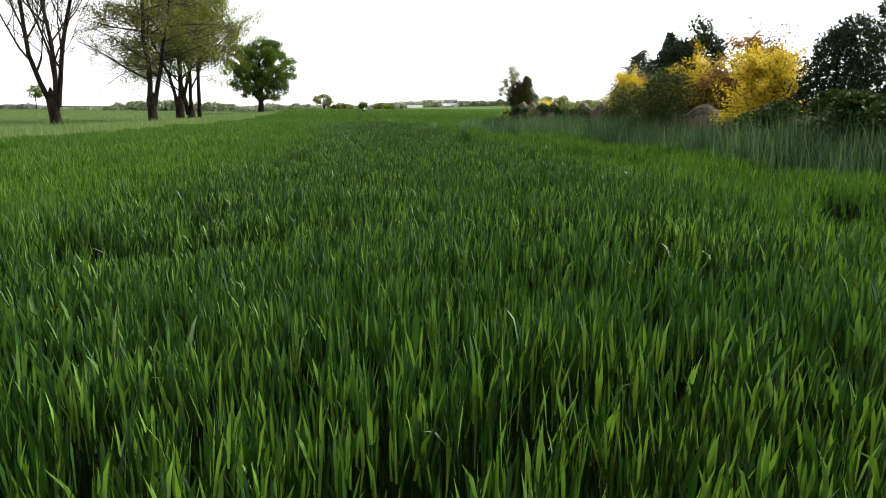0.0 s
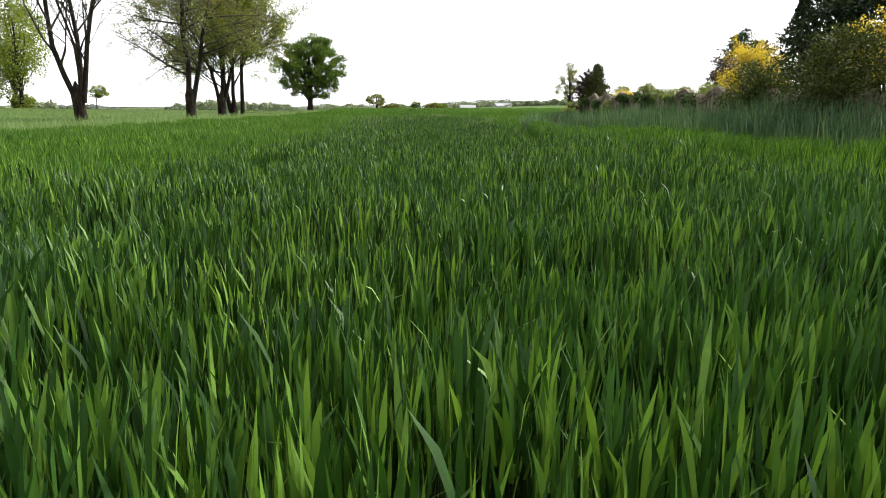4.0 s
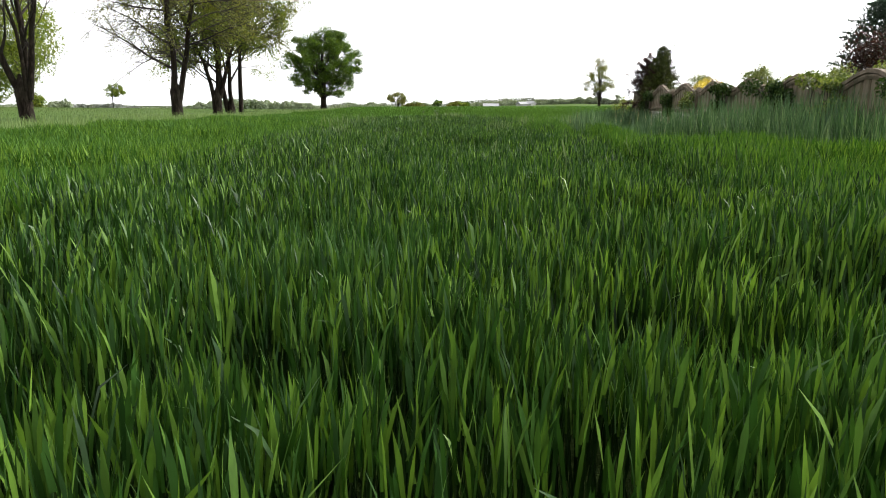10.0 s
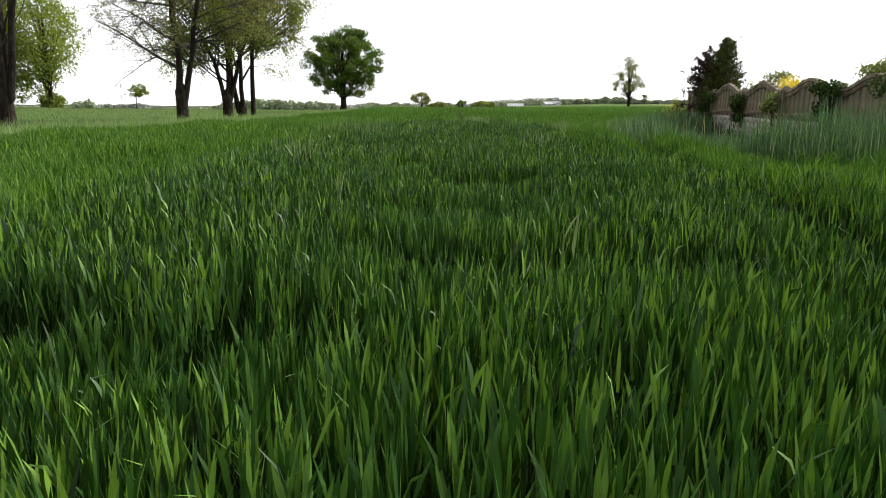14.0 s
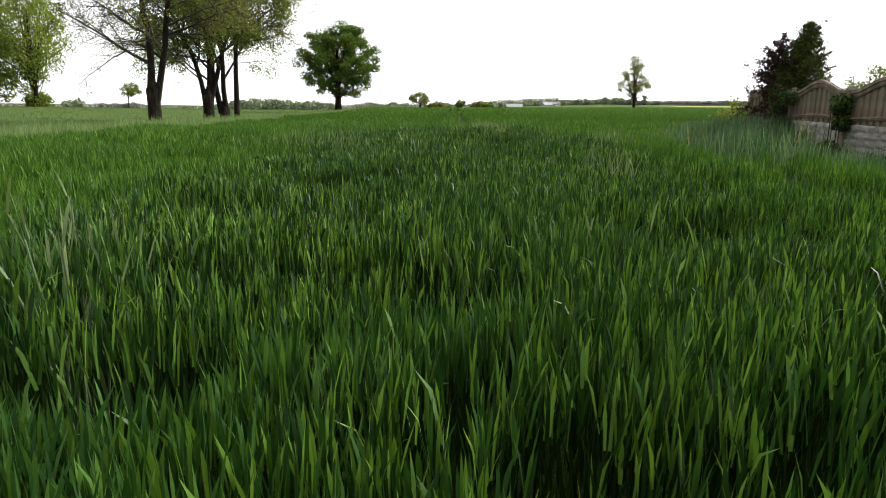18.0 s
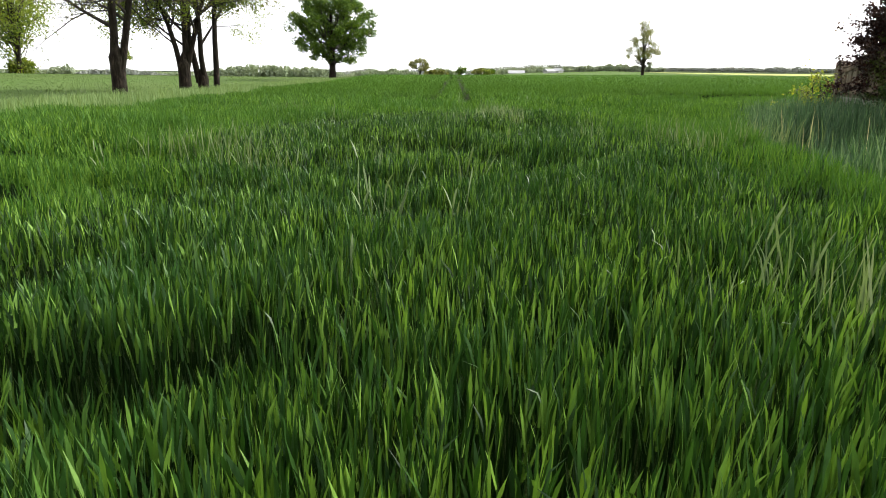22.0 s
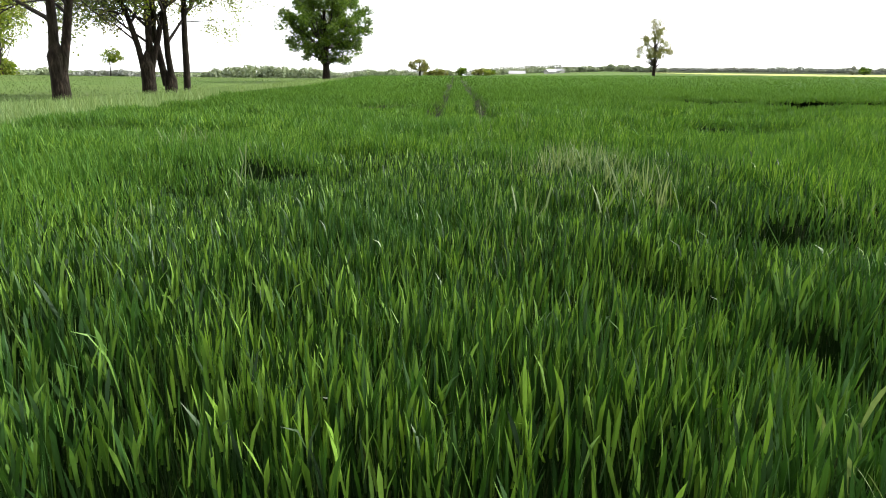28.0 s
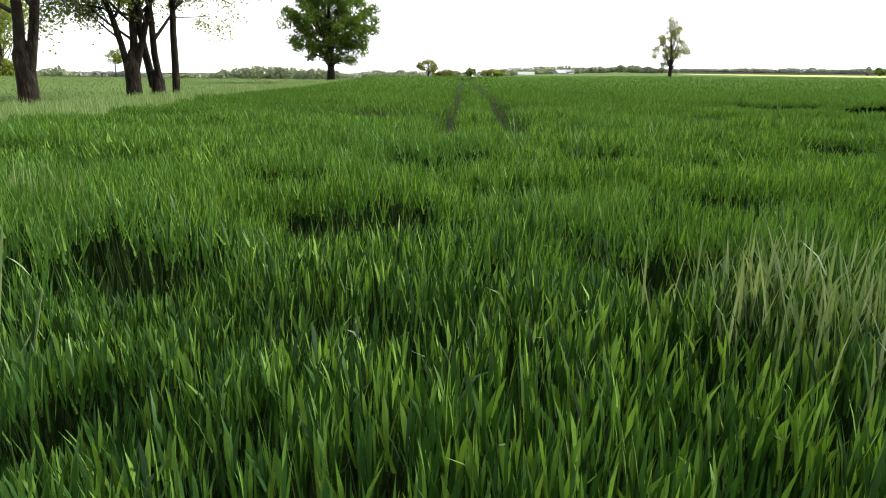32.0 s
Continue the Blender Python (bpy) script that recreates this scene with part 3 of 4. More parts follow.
tagged(part("dry_stalks", blade_mesh("dry_stalks", rng, np.stack([x, y, ground_z(x, y)], 1), (0.74 + 0.18 * tall) * np.interp(y, [-20, 0], [1.06, 0.9]) * rng.uniform(0.8, 1.12, n),
                                     rng.uniform(0.006, 0.011, n), np.abs(rng.normal(0.08, 0.06, n)), np.abs(rng.normal(0.25, 0.2, n)), 3), STRAW),
       "dry straw-coloured grass stalks along the fence", "grass", kind="stuff")


# ---- trees and shrubs ----
def unit(v):
    return v / max(np.linalg.norm(v), 1e-9)


def grow(rng, start, way, length, r0, level, spec, out):
    """One limb as a wandering tapered line, and its side limbs."""
    n = 7 if level == 0 else (6 if level == 1 else (4 if level == 2 else 3))
    pts, w = [np.array(start, float)], unit(np.array(way, float))
    for i in range(n):
        w = unit(w + rng.normal(0, spec["wander"], 3) + np.array([0, 0, spec["lift"][min(level, len(spec["lift"]) - 1)]]))
        pts.append(pts[-1] + w * length / n)
    pts = np.array(pts)
    tip = 0.35 if level == 0 else 0.22
    radii = r0 * (1 - (1 - tip) * np.linspace(0, 1, n + 1) ** 0.9)
    out.append((pts, radii, level))
    if level >= spec["levels"]:
        return
    count = spec["kids"][level]
    for k in range(count):
        f = spec["from"][level] + (1 - spec["from"][level]) * (k + rng.uniform(0.1, 0.9)) / count
        i = min(int(f * n), n - 1)
        p = pts[i] + (pts[i + 1] - pts[i]) * (f * n - i)
        ax = unit(pts[i + 1] - pts[i])
        side = unit(np.cross(ax, rng.normal(0, 1, 3)))
        a = radians(rng.normal(spec["angle"][level], 9))
        kid = ax * math.cos(a) + side * math.sin(a)
        r = np.interp(f * n, np.arange(n + 1), radii) * rng.uniform(0.45, 0.68)
        ln = length * spec["ratio"][level] * rng.uniform(0.7, 1.25) * (1.15 - 0.55 * f)
        grow(rng, p, kid, ln, max(r, spec["thin"]), level + 1, spec, out)


def tubes(name, limbs, sides):
    V, Q, at = [], [], 0
    for pts, radii, level in limbs:
        s = sides if level == 0 else max(3, sides - 2 - level)
        d = np.gradient(pts, axis=0)
        d /= np.linalg.norm(d, axis=1)[:, None] + 1e-9
        ref = np.where(np.abs(d[:, 2:3]) > 0.9, [[1.0, 0, 0]], [[0, 0, 1.0]])
        u = np.cross(d, ref)
        u /= np.linalg.norm(u, axis=1)[:, None]
        v = np.cross(d, u)
        a = np.arange(s) * 2 * np.pi / s
        ring = pts[:, None] + radii[:, None, None] * (np.cos(a)[None, :, None] * u[:, None] + np.sin(a)[None, :, None] * v[:, None])
        n = len(pts)
        i = (np.arange(n - 1)[:, None] * s + np.arange(s)[None]).ravel()
        j = (np.arange(n - 1)[:, None] * s + (np.arange(s)[None] + 1) % s).ravel()
        V.append(ring.reshape(-1, 3))
        Q.append(np.stack([i, j, j + s, i + s], 1) + at)
        at += n * s
    return smooth_shade(raw_mesh(name, np.concatenate(V), np.concatenate(Q)))


def leaves(name, rng, points, size, slim=0.6, droop=0.0):
    """A loose crown of folded pointed leaves, one at each point."""
    n = len(points)
    size = size * rng.uniform(0.6, 1.35, n)
    a = rng.normal(0, 1, (n, 3)) + [0, 0, -droop]
    a /= np.linalg.norm(a, axis=1)[:, None]
    b = np.cross(a, rng.normal(0, 1, (n, 3)))
    b /= np.linalg.norm(b, axis=1)[:, None] + 1e-9
    c = np.cross(a, b)
    L, W = size[:, None] * 0.5, (size * slim)[:, None] * 0.5
    V = np.stack([points - a * L, points + b * W + c * W * 0.3, points + a * L, points - b * W + c * W * 0.3], 1)
    k = np.arange(n)[:, None] * 4
    return raw_mesh(name, V.reshape(-1, 3), np.concatenate([k + [0, 1, 2], k + [0, 2, 3]]))


def along(rng, limbs, level, per_metre, spread):
    """Points round the limbs from that level on."""
    got = []
    for pts, _, lv in limbs:
        if lv < level:
            continue
        ln = np.linalg.norm(np.diff(pts, axis=0), axis=1).sum()
        n = rng.poisson(per_metre * ln)
        if n:
            f = rng.uniform(0.15, 1.05, n) * (len(pts) - 1)
            i = np.clip(f.astype(int), 0, len(pts) - 2)
            got.append(pts[i] + (pts[i + 1] - pts[i]) * (f - i)[:, None] + rng.normal(0, spread, (n, 3)))
    return np.concatenate(got) if got else np.zeros((0, 3))


def clumps(rng, centres, radius, count):
    """Leaf points in uneven clumps: thicker towards each clump's shell."""
    k = rng.integers(0, len(centres), count)
    d = rng.normal(0, 1, (count, 3))
    d /= np.linalg.norm(d, axis=1)[:, None]
    r = radius * rng.uniform(0.7, 1.2, len(centres))[k] * rng.uniform(0, 1, count) ** 0.45
    return centres[k] + d * r[:, None] * [1, 1, 0.8]


def at_ground(x, y, lift=0.0):
    return (x, y, float(ground_z(x, y)) + lift)


SPEC = dict(wander=0.10, lift=(0.10, 0.10, 0.03, -0.02), levels=3, kids=(7, 6, 5), ratio=(0.55, 0.5, 0.5), angle=(42, 45, 48), thin=0.012, **{"from": (0.16, 0.2, 0.15)})


def field_tree(name, x, y, label, seed, stems, mat, per_metre, leaf, spread, spec=None, group="", extra=()):
    """stems: (offset x, offset y, tilt x, tilt y, start height, length, radius) from one stool, each with its own limbs."""
    rng = np.random.default_rng(seed)
    root = thing(name, at_ground(x, y, -0.1), label, "tree", group)
    s = dict(SPEC, **(spec or {}))
    limbs, boles = [], []
    for ox, oy, tx, ty, z0, length, r in stems:
        made = []
        grow(rng, (ox, oy, z0), (tx, ty, 1.0), length, r, 0, s, made)
        boles += made[:1]
        limbs += made[1:]
    part("trunk", tubes("trunk", boles + list(extra), 9), BARK, root)
    part("branchwork", tubes("branchwork", limbs, 6), TWIG, root)
    pts = along(rng, [m for m in limbs if rng.uniform() < 0.55], 2, per_metre, spread)
    if len(pts):
        part("crown", leaves("crown", rng, pts, leaf), mat, root)
    return root


def stool(r0, r1, h, lean=(0.0, 0.0)):
    """A short flared bole up to the fork."""
    z = np.array([0, 0.12, 0.4, 0.55 * h, 0.85 * h, h, h + 0.3, h + 0.6])
    f = z / h
    return (np.stack([lean[0] * f, lean[1] * f, z], 1), np.array([r0 * 1.35, r0 * 1.1, r0, r0 * 0.94, r0 * 0.96, r1, r1 * 0.6, r1 * 0.15]), 0)


GROUP = "trees along the field verge"
field_tree("deciduous_tree", -15.9, 6.5, "many-stemmed tree almost bare in spring, dark bark", 101,
           [(-0.14, 0.0, -0.27, 0.02, 1.2, 8.5, 0.125), (-0.02, 0.08, -0.02, 0.05, 1.3, 9.5, 0.115), (0.14, 0.0, 0.10, -0.03, 1.2, 9.0, 0.12), (0.1, -0.12, 0.26, -0.15, 1.5, 7.5, 0.07)],
           BUDS, 9.0, 0.07, 0.10, dict(kids=(11, 8, 6), angle=(32, 36, 42), lift=(0.06, 0.12, 0.06, 0.0)), GROUP, extra=[stool(0.27, 0.27, 1.5, (-0.12, 0))])
field_tree("deciduous_tree", -16.1, 19.05, "old forked tree with thin olive spring leaves and drooping limbs", 108,
           [(-0.15, 0.0, -0.17, 0.0, 1.3, 9.5, 0.18), (0.17, 0.0, 0.15, 0.02, 1.3, 9.0, 0.16)],
           OLIVE, 24.0, 0.085, 0.12, dict(kids=(14, 10, 7), angle=(60, 48, 50), ratio=(0.52, 0.48, 0.5), lift=(0.05, -0.02, -0.06, -0.05)), GROUP, extra=[stool(0.31, 0.32, 1.75)])
field_tree("deciduous_tree", -16.6, 25.9, "three-stemmed tree with olive young leaves", 103,
           [(-0.12, 0.0, -0.24, 0.0, 1.0, 9.0, 0.14), (0.02, 0.1, -0.03, 0.05, 1.2, 10.0, 0.17), (0.14, 0.0, 0.13, 0.0, 1.2, 9.5, 0.14)],
           OLIVE, 62.0, 0.115, 0.2, dict(kids=(11, 8, 5), angle=(48, 46, 50), lift=(0.05, 0.03, -0.02, -0.04)), GROUP, extra=[stool(0.32, 0.33, 1.5)])
field_tree("deciduous_tree", -16.1, 26.9, "leaning double-stemmed tree with fresh green leaves", 104,
           [(-0.2, 0.0, -0.26, 0.0, 0.6, 8.5, 0.17), (0.1, 0.0, 0.05, 0.02, 0.6, 9.5, 0.15)],
           FRESH, 80.0, 0.12, 0.22, dict(kids=(11, 8, 5), angle=(50, 46, 50), lift=(0.06, 0.03, -0.02, -0.04)), GROUP, extra=[stool(0.30, 0.28, 0.9)])
field_tree("deciduous_tree", -15.7, 27.6, "slender straight tree with fresh green leaves", 105,
           [(0.0, 0.0, 0.0, 0.0, 0.0, 9.8, 0.17)],
           FRESH, 150.0, 0.125, 0.24, dict(kids=(16, 7, 5), angle=(60, 50, 50), ratio=(0.40, 0.5, 0.5), lift=(0.06, 0.03, 0.0, -0.04), **{"from": (0.36, 0.2, 0.2)}), GROUP)


def crown_tree(name, x, y, label, seed, height, spread, low, trunk_r, mat, count, leaf, clump, n_clumps, lean=0.0, group="", hollow=0.0):
    """A tree with a full crown: limbs that reach into clumps of leaves."""
    rng = np.random.default_rng(seed)
    root = thing(name, at_ground(x, y, -0.1), label, "tree", group)
    mid, half = (height + low) / 2, (height - low) / 2
    c = rng.normal(0, 1, (n_clumps, 3))
    c /= np.linalg.norm(c, axis=1)[:, None]
    c *= (rng.uniform(hollow, 1, n_clumps) ** 0.4)[:, None] * np.array([spread / 2 - clump * 0.7, spread / 2 - clump * 0.7, half - clump * 0.6])
    c[:, :2] *= np.clip(1.1 - 0.25 * c[:, 2:3] / half, 0.6, 1.2)
    c += [lean, 0, mid]
    fork = low + 0.25 * (height - low)
    limbs = []
    for k in range(min(n_clumps, 46)):
        a, b = np.array([0, 0, rng.uniform(low * 0.9, fork + 0.3 * (c[k, 2] - fork) if c[k, 2] > fork else fork)]), c[k]
        m = 0.5 * (a + b) + rng.normal(0, 0.12 * spread / 4, 3) - [0, 0, 0.06 * spread]
        f = np.linspace(0, 1, 6)[:, None]
        pts = (1 - f) ** 2 * a + 2 * f * (1 - f) * m + f ** 2 * b
        limbs.append((pts, trunk_r * np.linspace(0.34, 0.06, 6), 1))
    z = np.linspace(0, 1, 8)
    bole = (np.stack([lean * 0.5 * z ** 2 + 0.03 * np.sin(5 * z), 0.03 * np.sin(4 * z + 1), z * (mid + 0.3 * half)], 1),
            trunk_r * np.array([1.35, 1.02, 0.92, 0.85, 0.75, 0.6, 0.45, 0.25]), 0)
    part("trunk", tubes("trunk", [bole], 9), BARK, root)
    part("branchwork", tubes("branchwork", limbs, 6), TWIG, root)
    part("crown", leaves("crown", rng, clumps(rng, c, clump, count), leaf), mat, root)
    return root


crown_tree("maple_tree", -18.7, 63.2, "round full-crowned maple in dark green leaf", 111, 10.5, 9.1, 1.4, 0.34, ROUND, 46000, 0.185, 0.74, 165, 0.1, hollow=0.0)
crown_tree("pear_tree", 17.3, 89.0, "slim old fruit tree with thin green crown", 112, 8.1, 5.0, 1.3, 0.22, OLIVE, 13500, 0.115, 0.60, 60, -0.3, hollow=0.1)
crown_tree("young_tree", -91.0, 147.0, "small tree with light green top on a thin trunk", 113, 7.2, 5.0, 2.6, 0.12, FRESH, 1500, 0.38, 0.75, 18, 0.5)
crown_tree("oak_tree", -35.7, 260.0, "wide round oak far across the field", 114, 8.0, 8.6, 2.2, 0.4, OLIVE, 2200, 0.5, 1.2, 30, 0.0, hollow=0.5)

WOOD = "trees of the grove beside the field"
for k, (gx, gy, h, w, low, c, lf) in enumerate([(-69.5, 85, 20, 11, 2.0, 3400, 0.5), (-75, 82, 23, 11, 0.6, 4600, 0.55), (-81, 88, 24, 12, 0.5, 4600, 0.55),
                                                (-77, 95, 23, 12, 0.5, 3800, 0.55), (-88, 80, 24, 12, 0.5, 4000, 0.55), (-86, 92, 19, 11, 0.5, 3000, 0.6), (-96, 86, 18, 11, 0.6, 2800, 0.6)]):
    crown_tree("grove_tree", gx, gy, "tall grove tree in bright fresh spring leaf", 120 + k, h, w, low, 0.3, FRESH, int(c * 2.2), lf * 0.68, 1.7, 90, 0.0, WOOD, hollow=0.1)


for k, (gx, gy, h, w) in enumerate([(-76, 84, 7.0, 9.0), (-83, 82, 8.0, 10.0), (-91, 80, 8.0, 10.0), (-99, 82, 8.0, 10.0), (-82, 76, 6.0, 8.0), (-70, 86, 2.2, 4.0)]):
    crown_tree("grove_shrub", gx, gy, "dense green undergrowth at the edge of the grove", 140 + k, h, w, 0.0, 0.12, FRESH, 3000, 0.4, 1.3, 44, 0.0, "undergrowth of the grove", hollow=0.1)


# far hedges and woods: (angle left of +y, distance, width, height) of each clump
def far_woods(name, seed, rows, mat, label):
    rng = np.random.default_rng(seed)
    pts = []
    for a0, a1, dist, height, step in rows:
        for a in np.arange(a0, a1, step):
            d = dist * rng.uniform(0.96, 1.06)
            aa = radians(a + rng.uniform(-0.4, 0.4) * step)
            x, y = -d * math.sin(aa), d * math.cos(aa) - 6
            h = 0.85 * height * rng.uniform(0.7, 1.1) * (0.55 + 0.45 * math.sin(math.pi * (a - a0) / (a1 - a0)) ** 0.6)
            n = 230
            v = rng.normal(0, 1, (n, 3))
            v /= np.linalg.norm(v, axis=1)[:, None]
            v *= rng.uniform(0.2, 1, (n, 1)) ** 0.4
            wide = max(h * 0.6, d * radians(step) * 1.3)
            p = v * [wide, wide * 0.6, h * 0.5] + [x, y, float(ground_z(x, y)) + h * 0.5]
            pts.append(p)
    pts = np.concatenate(pts)
    return tagged(part(name, leaves(name, rng, pts, 1.4, 0.9), mat), label, "woods", kind="stuff")


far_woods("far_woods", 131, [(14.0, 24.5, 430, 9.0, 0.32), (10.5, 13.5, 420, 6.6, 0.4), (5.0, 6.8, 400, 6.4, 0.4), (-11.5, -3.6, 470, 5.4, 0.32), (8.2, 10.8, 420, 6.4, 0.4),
                             (24.0, 40.0, 520, 4.6, 0.6), (-3.2, 1.4, 520, 5.6, 0.5)], HAZY_WOODS, "far belt of woodland on the horizon, haze put into its colour")
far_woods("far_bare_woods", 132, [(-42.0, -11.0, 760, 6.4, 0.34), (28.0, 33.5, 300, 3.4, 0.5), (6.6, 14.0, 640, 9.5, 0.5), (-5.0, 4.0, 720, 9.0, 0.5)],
          HAZY_GREYWOODS, "grey leafless woodland far on the horizon, haze put into its colour")


def bush(name, x, y, label, seed, wide, height, mat, count, leaf, clump, n_clumps, low=0.05, category="shrub", slim=0.6, deep=None, stems=10, group=""):
    """A shrub: stems from one foot that reach clumps of leaves."""
    height, low = height - float(ground_z(x, y)), max(low - float(ground_z(x, y)), 0.02)
    rng = np.random.default_rng(seed)
    root = thing(name, at_ground(x, y, -0.05), label, category, group)
    deep = deep or wide
    c = rng.uniform(-1, 1, (n_clumps * 3, 3))
    c = c[(c ** 2).sum(1) < 1][:n_clumps] * [deep / 2 - clump * 0.5, wide / 2 - clump * 0.5, (height - low) / 2 - clump * 0.4] + [0, 0, (height + low) / 2]
    limbs = []
    for k in range(min(stems, len(c))):
        f = np.linspace(0, 1, 5)[:, None]
        a = np.array([*(rng.normal(0, 0.06, 2)), 0.0])
        m = np.array([c[k, 0] * 0.25, c[k, 1] * 0.25, c[k, 2] * 0.7])
        limbs.append(((1 - f) ** 2 * a + 2 * f * (1 - f) * m + f ** 2 * c[k], np.linspace(0.025, 0.006, 5), 1))
    part("stemwork", tubes("stemwork", limbs, 6), TWIG, root)
    part("foliage", leaves("foliage", rng, clumps(rng, c, clump, count), leaf, slim), mat, root)
    return root


def spray_bush(name, x, y, label, seed, reach, height, low, mat, sprays, leaf, per_metre, category="shrub", upright=0.5, spread=0.038):
    """A shrub of long arching shoots set with small blossoms or leaves all along."""
    height, low = height - float(ground_z(x, y)), max(low - float(ground_z(x, y)), 0.02)
    rng = np.random.default_rng(seed)
    root = thing(name, at_ground(x, y, -0.05), label, category)
    limbs = []
    for k in range(sprays):
        a = rng.uniform(0, 2 * np.pi)
        out = reach * rng.uniform(0.2, 1.0) * (1 - upright * rng.uniform(0, 0.7))
        h = height * rng.uniform(0.72, 1.05) - 0.35 * height * (out / reach) ** 2
        f = np.linspace(0, 1, 8)[:, None]
        end = np.array([math.cos(a) * out, math.sin(a) * out, h])
        m = np.array([end[0] * 0.2, end[1] * 0.2, h * 1.05])
        pts = (1 - f) ** 2 * np.array([0, 0, 0.0]) + 2 * f * (1 - f) * m + f ** 2 * end
        pts = pts + np.cumsum(rng.normal(0, 0.015, pts.shape), 0)
        limbs.append((pts, np.linspace(0.014, 0.004, 8), 2))
        for _ in range(3):
            i = rng.integers(3, 7)
            w = rng.normal(0, 1, 3) + [0, 0, 0.3]
            q = pts[i] + unit(w) * np.linspace(0, rng.uniform(0.2, 0.5), 4)[:, None] + np.cumsum(rng.normal(0, 0.012, (4, 3)), 0)
            limbs.append((q, np.linspace(0.006, 0.003, 4), 3))
    part("stemwork", tubes("stemwork", limbs, 6), TWIG, root)
    pts = along(rng, limbs, 2, per_metre, spread)
    pts = pts[pts[:, 2] > low]
    part("blossom" if mat is YELLOW else "foliage", leaves("foliage", rng, pts, leaf, 0.75), mat, root)
    return root


def conifer(name, x, y, label, seed, height, wide, mat, count, leaf, droop=0.3, category="conifer", low=0.05, power=0.8, slim=0.28, limbs_n=90, tops=1):
    """An evergreen: a straight stem, many limbs that droop or lift, and needle sprays all along them."""
    height, low = height - float(ground_z(x, y)), max(low - float(ground_z(x, y)), 0.02)
    rng = np.random.default_rng(seed)
    root = thing(name, at_ground(x, y, -0.05), label, category)
    stems, limbs, needles = [], [], []
    for t in range(tops):
        foot = np.array([0.0, 0.0]) if tops == 1 else rng.normal(0, 0.16 * wide, 2)
        tall = height * (1 if t == 0 else rng.uniform(0.78, 0.97))
        stems.append((np.stack([foot[0] * np.linspace(0, 1, 6), foot[1] * np.linspace(0, 1, 6), np.linspace(0, tall * 0.97, 6)], 1), np.linspace(0.05, 0.006, 6), 0))
        for k in range(limbs_n // tops):
            rel = ((k + rng.uniform(0, 1)) / (limbs_n // tops)) ** 1.1
            h, b = low + (tall - low) * rel * 0.99, rng.uniform(0, 2 * np.pi)
            e = (wide / 2 * (1 - rel) ** power + 0.05) * rng.uniform(0.7, 1.15) / tops ** 0.3
            f = np.linspace(0, 1, 5)
            out = e * f
            bow = b + rng.normal(0, 0.25) * f
            line = np.stack([foot[0] * h / tall + np.cos(bow) * out, foot[1] * h / tall + np.sin(bow) * out, h + e * (0.55 * f - (0.55 + droop) * f ** 2)], 1)
            limbs.append((line, np.linspace(0.012, 0.003, 5), 1))
            m = int(0.6 * count * (0.35 * wide + e) / (limbs_n * 0.72 * wide)) + 2
            g = rng.uniform(0.1, 1.05, m) ** 0.75 * 4
            i = np.clip(g.astype(int), 0, 3)
            p = line[i] + (line[i + 1] - line[i]) * (g - i)[:, None]
            needles.append(p + rng.normal(0, 1, (m, 3)) * (0.022 + 0.07 * e) * (1.1 - 0.2 * g)[:, None] * [1, 1, 0.55])
        z, a = rng.uniform(0, 1, int(count * 0.9 / tops)) ** 1.1, rng.uniform(0, 2 * np.pi, int(count * 0.9 / tops))
        lobes = 1 + 0.22 * np.sin(3 * a + 9 * z + t) + 0.18 * np.sin(7 * a - 14 * z)
        r = (wide / 2 * (1 - z) ** power * lobes * rng.uniform(0.2, 0.95, len(z)) ** 0.5 + 0.03) / tops ** 0.3
        needles.append(np.stack([foot[0] * z + np.cos(a) * r, foot[1] * z + np.sin(a) * r, low + z * (tall - low)], 1) + rng.normal(0, 0.025, (len(z), 3)))
    part("trunk", tubes("trunk", stems, 7), BARK, root)
    part("branchwork", tubes("branchwork", limbs, 6), TWIG, root)
    part("foliage", leaves("foliage", rng, np.concatenate(needles), leaf, slim, 0.6 if droop > 0 else -0.8), mat, root)
    return root


# garden behind the fence, from its far end back; heights are levels of the place
spray_bush("purple_shrub", 5.25, 2.0, "arching purple-leaved shrub over the fence end", 201, 0.78, 2.3, 0.3, PURPLE, 64, 0.036, 190, upright=0.2, spread=0.028)
bush("purple_shrub", 5.4, 1.95, "dark purple-leaved shrub at the fence end", 202, 1.1, 1.75, PURPLE, 8000, 0.036, 0.26, 26, 0.3)
conifer("cypress", 5.34, 1.5, "dense dark green small cypress behind the fence", 203, 2.50, 1.35, JUNIPER, 15000, 0.055, -0.5, "cypress", 0.1, 0.6, 0.3)
bush("garden_shrub", 5.9, -0.75, "low purple-brown shrub behind the fence", 204, 1.1, 1.66, PURPLE, 1500, 0.045, 0.25, 14, 0.6)
bush("forsythia", 5.5, -2.3, "small forsythia in yellow bloom behind the fence", 205, 1.25, 1.68, YELLOW, 4200, 0.024, 0.16, 26, 1.15, deep=0.5)
for k, (gy, gh, n) in enumerate([(-0.3, 1.80, 1900), (-3.9, 1.60, 1000), (-5.2, 1.62, 1500), (-6.4, 1.64, 1700), (-7.4, 1.62, 1900), (-8.6, 1.66, 1900), (-9.9, 1.60, 1600)]):
    bush("hedge_shrub", 5.75 + 0.1 * (k % 2), gy, "leafy light green shrub growing over the fence top", 210 + k, 1.5, gh, GARDEN, int(n * 2.8), 0.032, 0.16, 48, 1.0, group="hedge behind the fence", deep=0.9)
bush("climbing_rose", 5.4, -5.2, "leafy climbing shrub rising above the hedge", 218, 0.8, 1.84, GARDEN, 2600, 0.032, 0.15, 24, 1.2, deep=0.6)
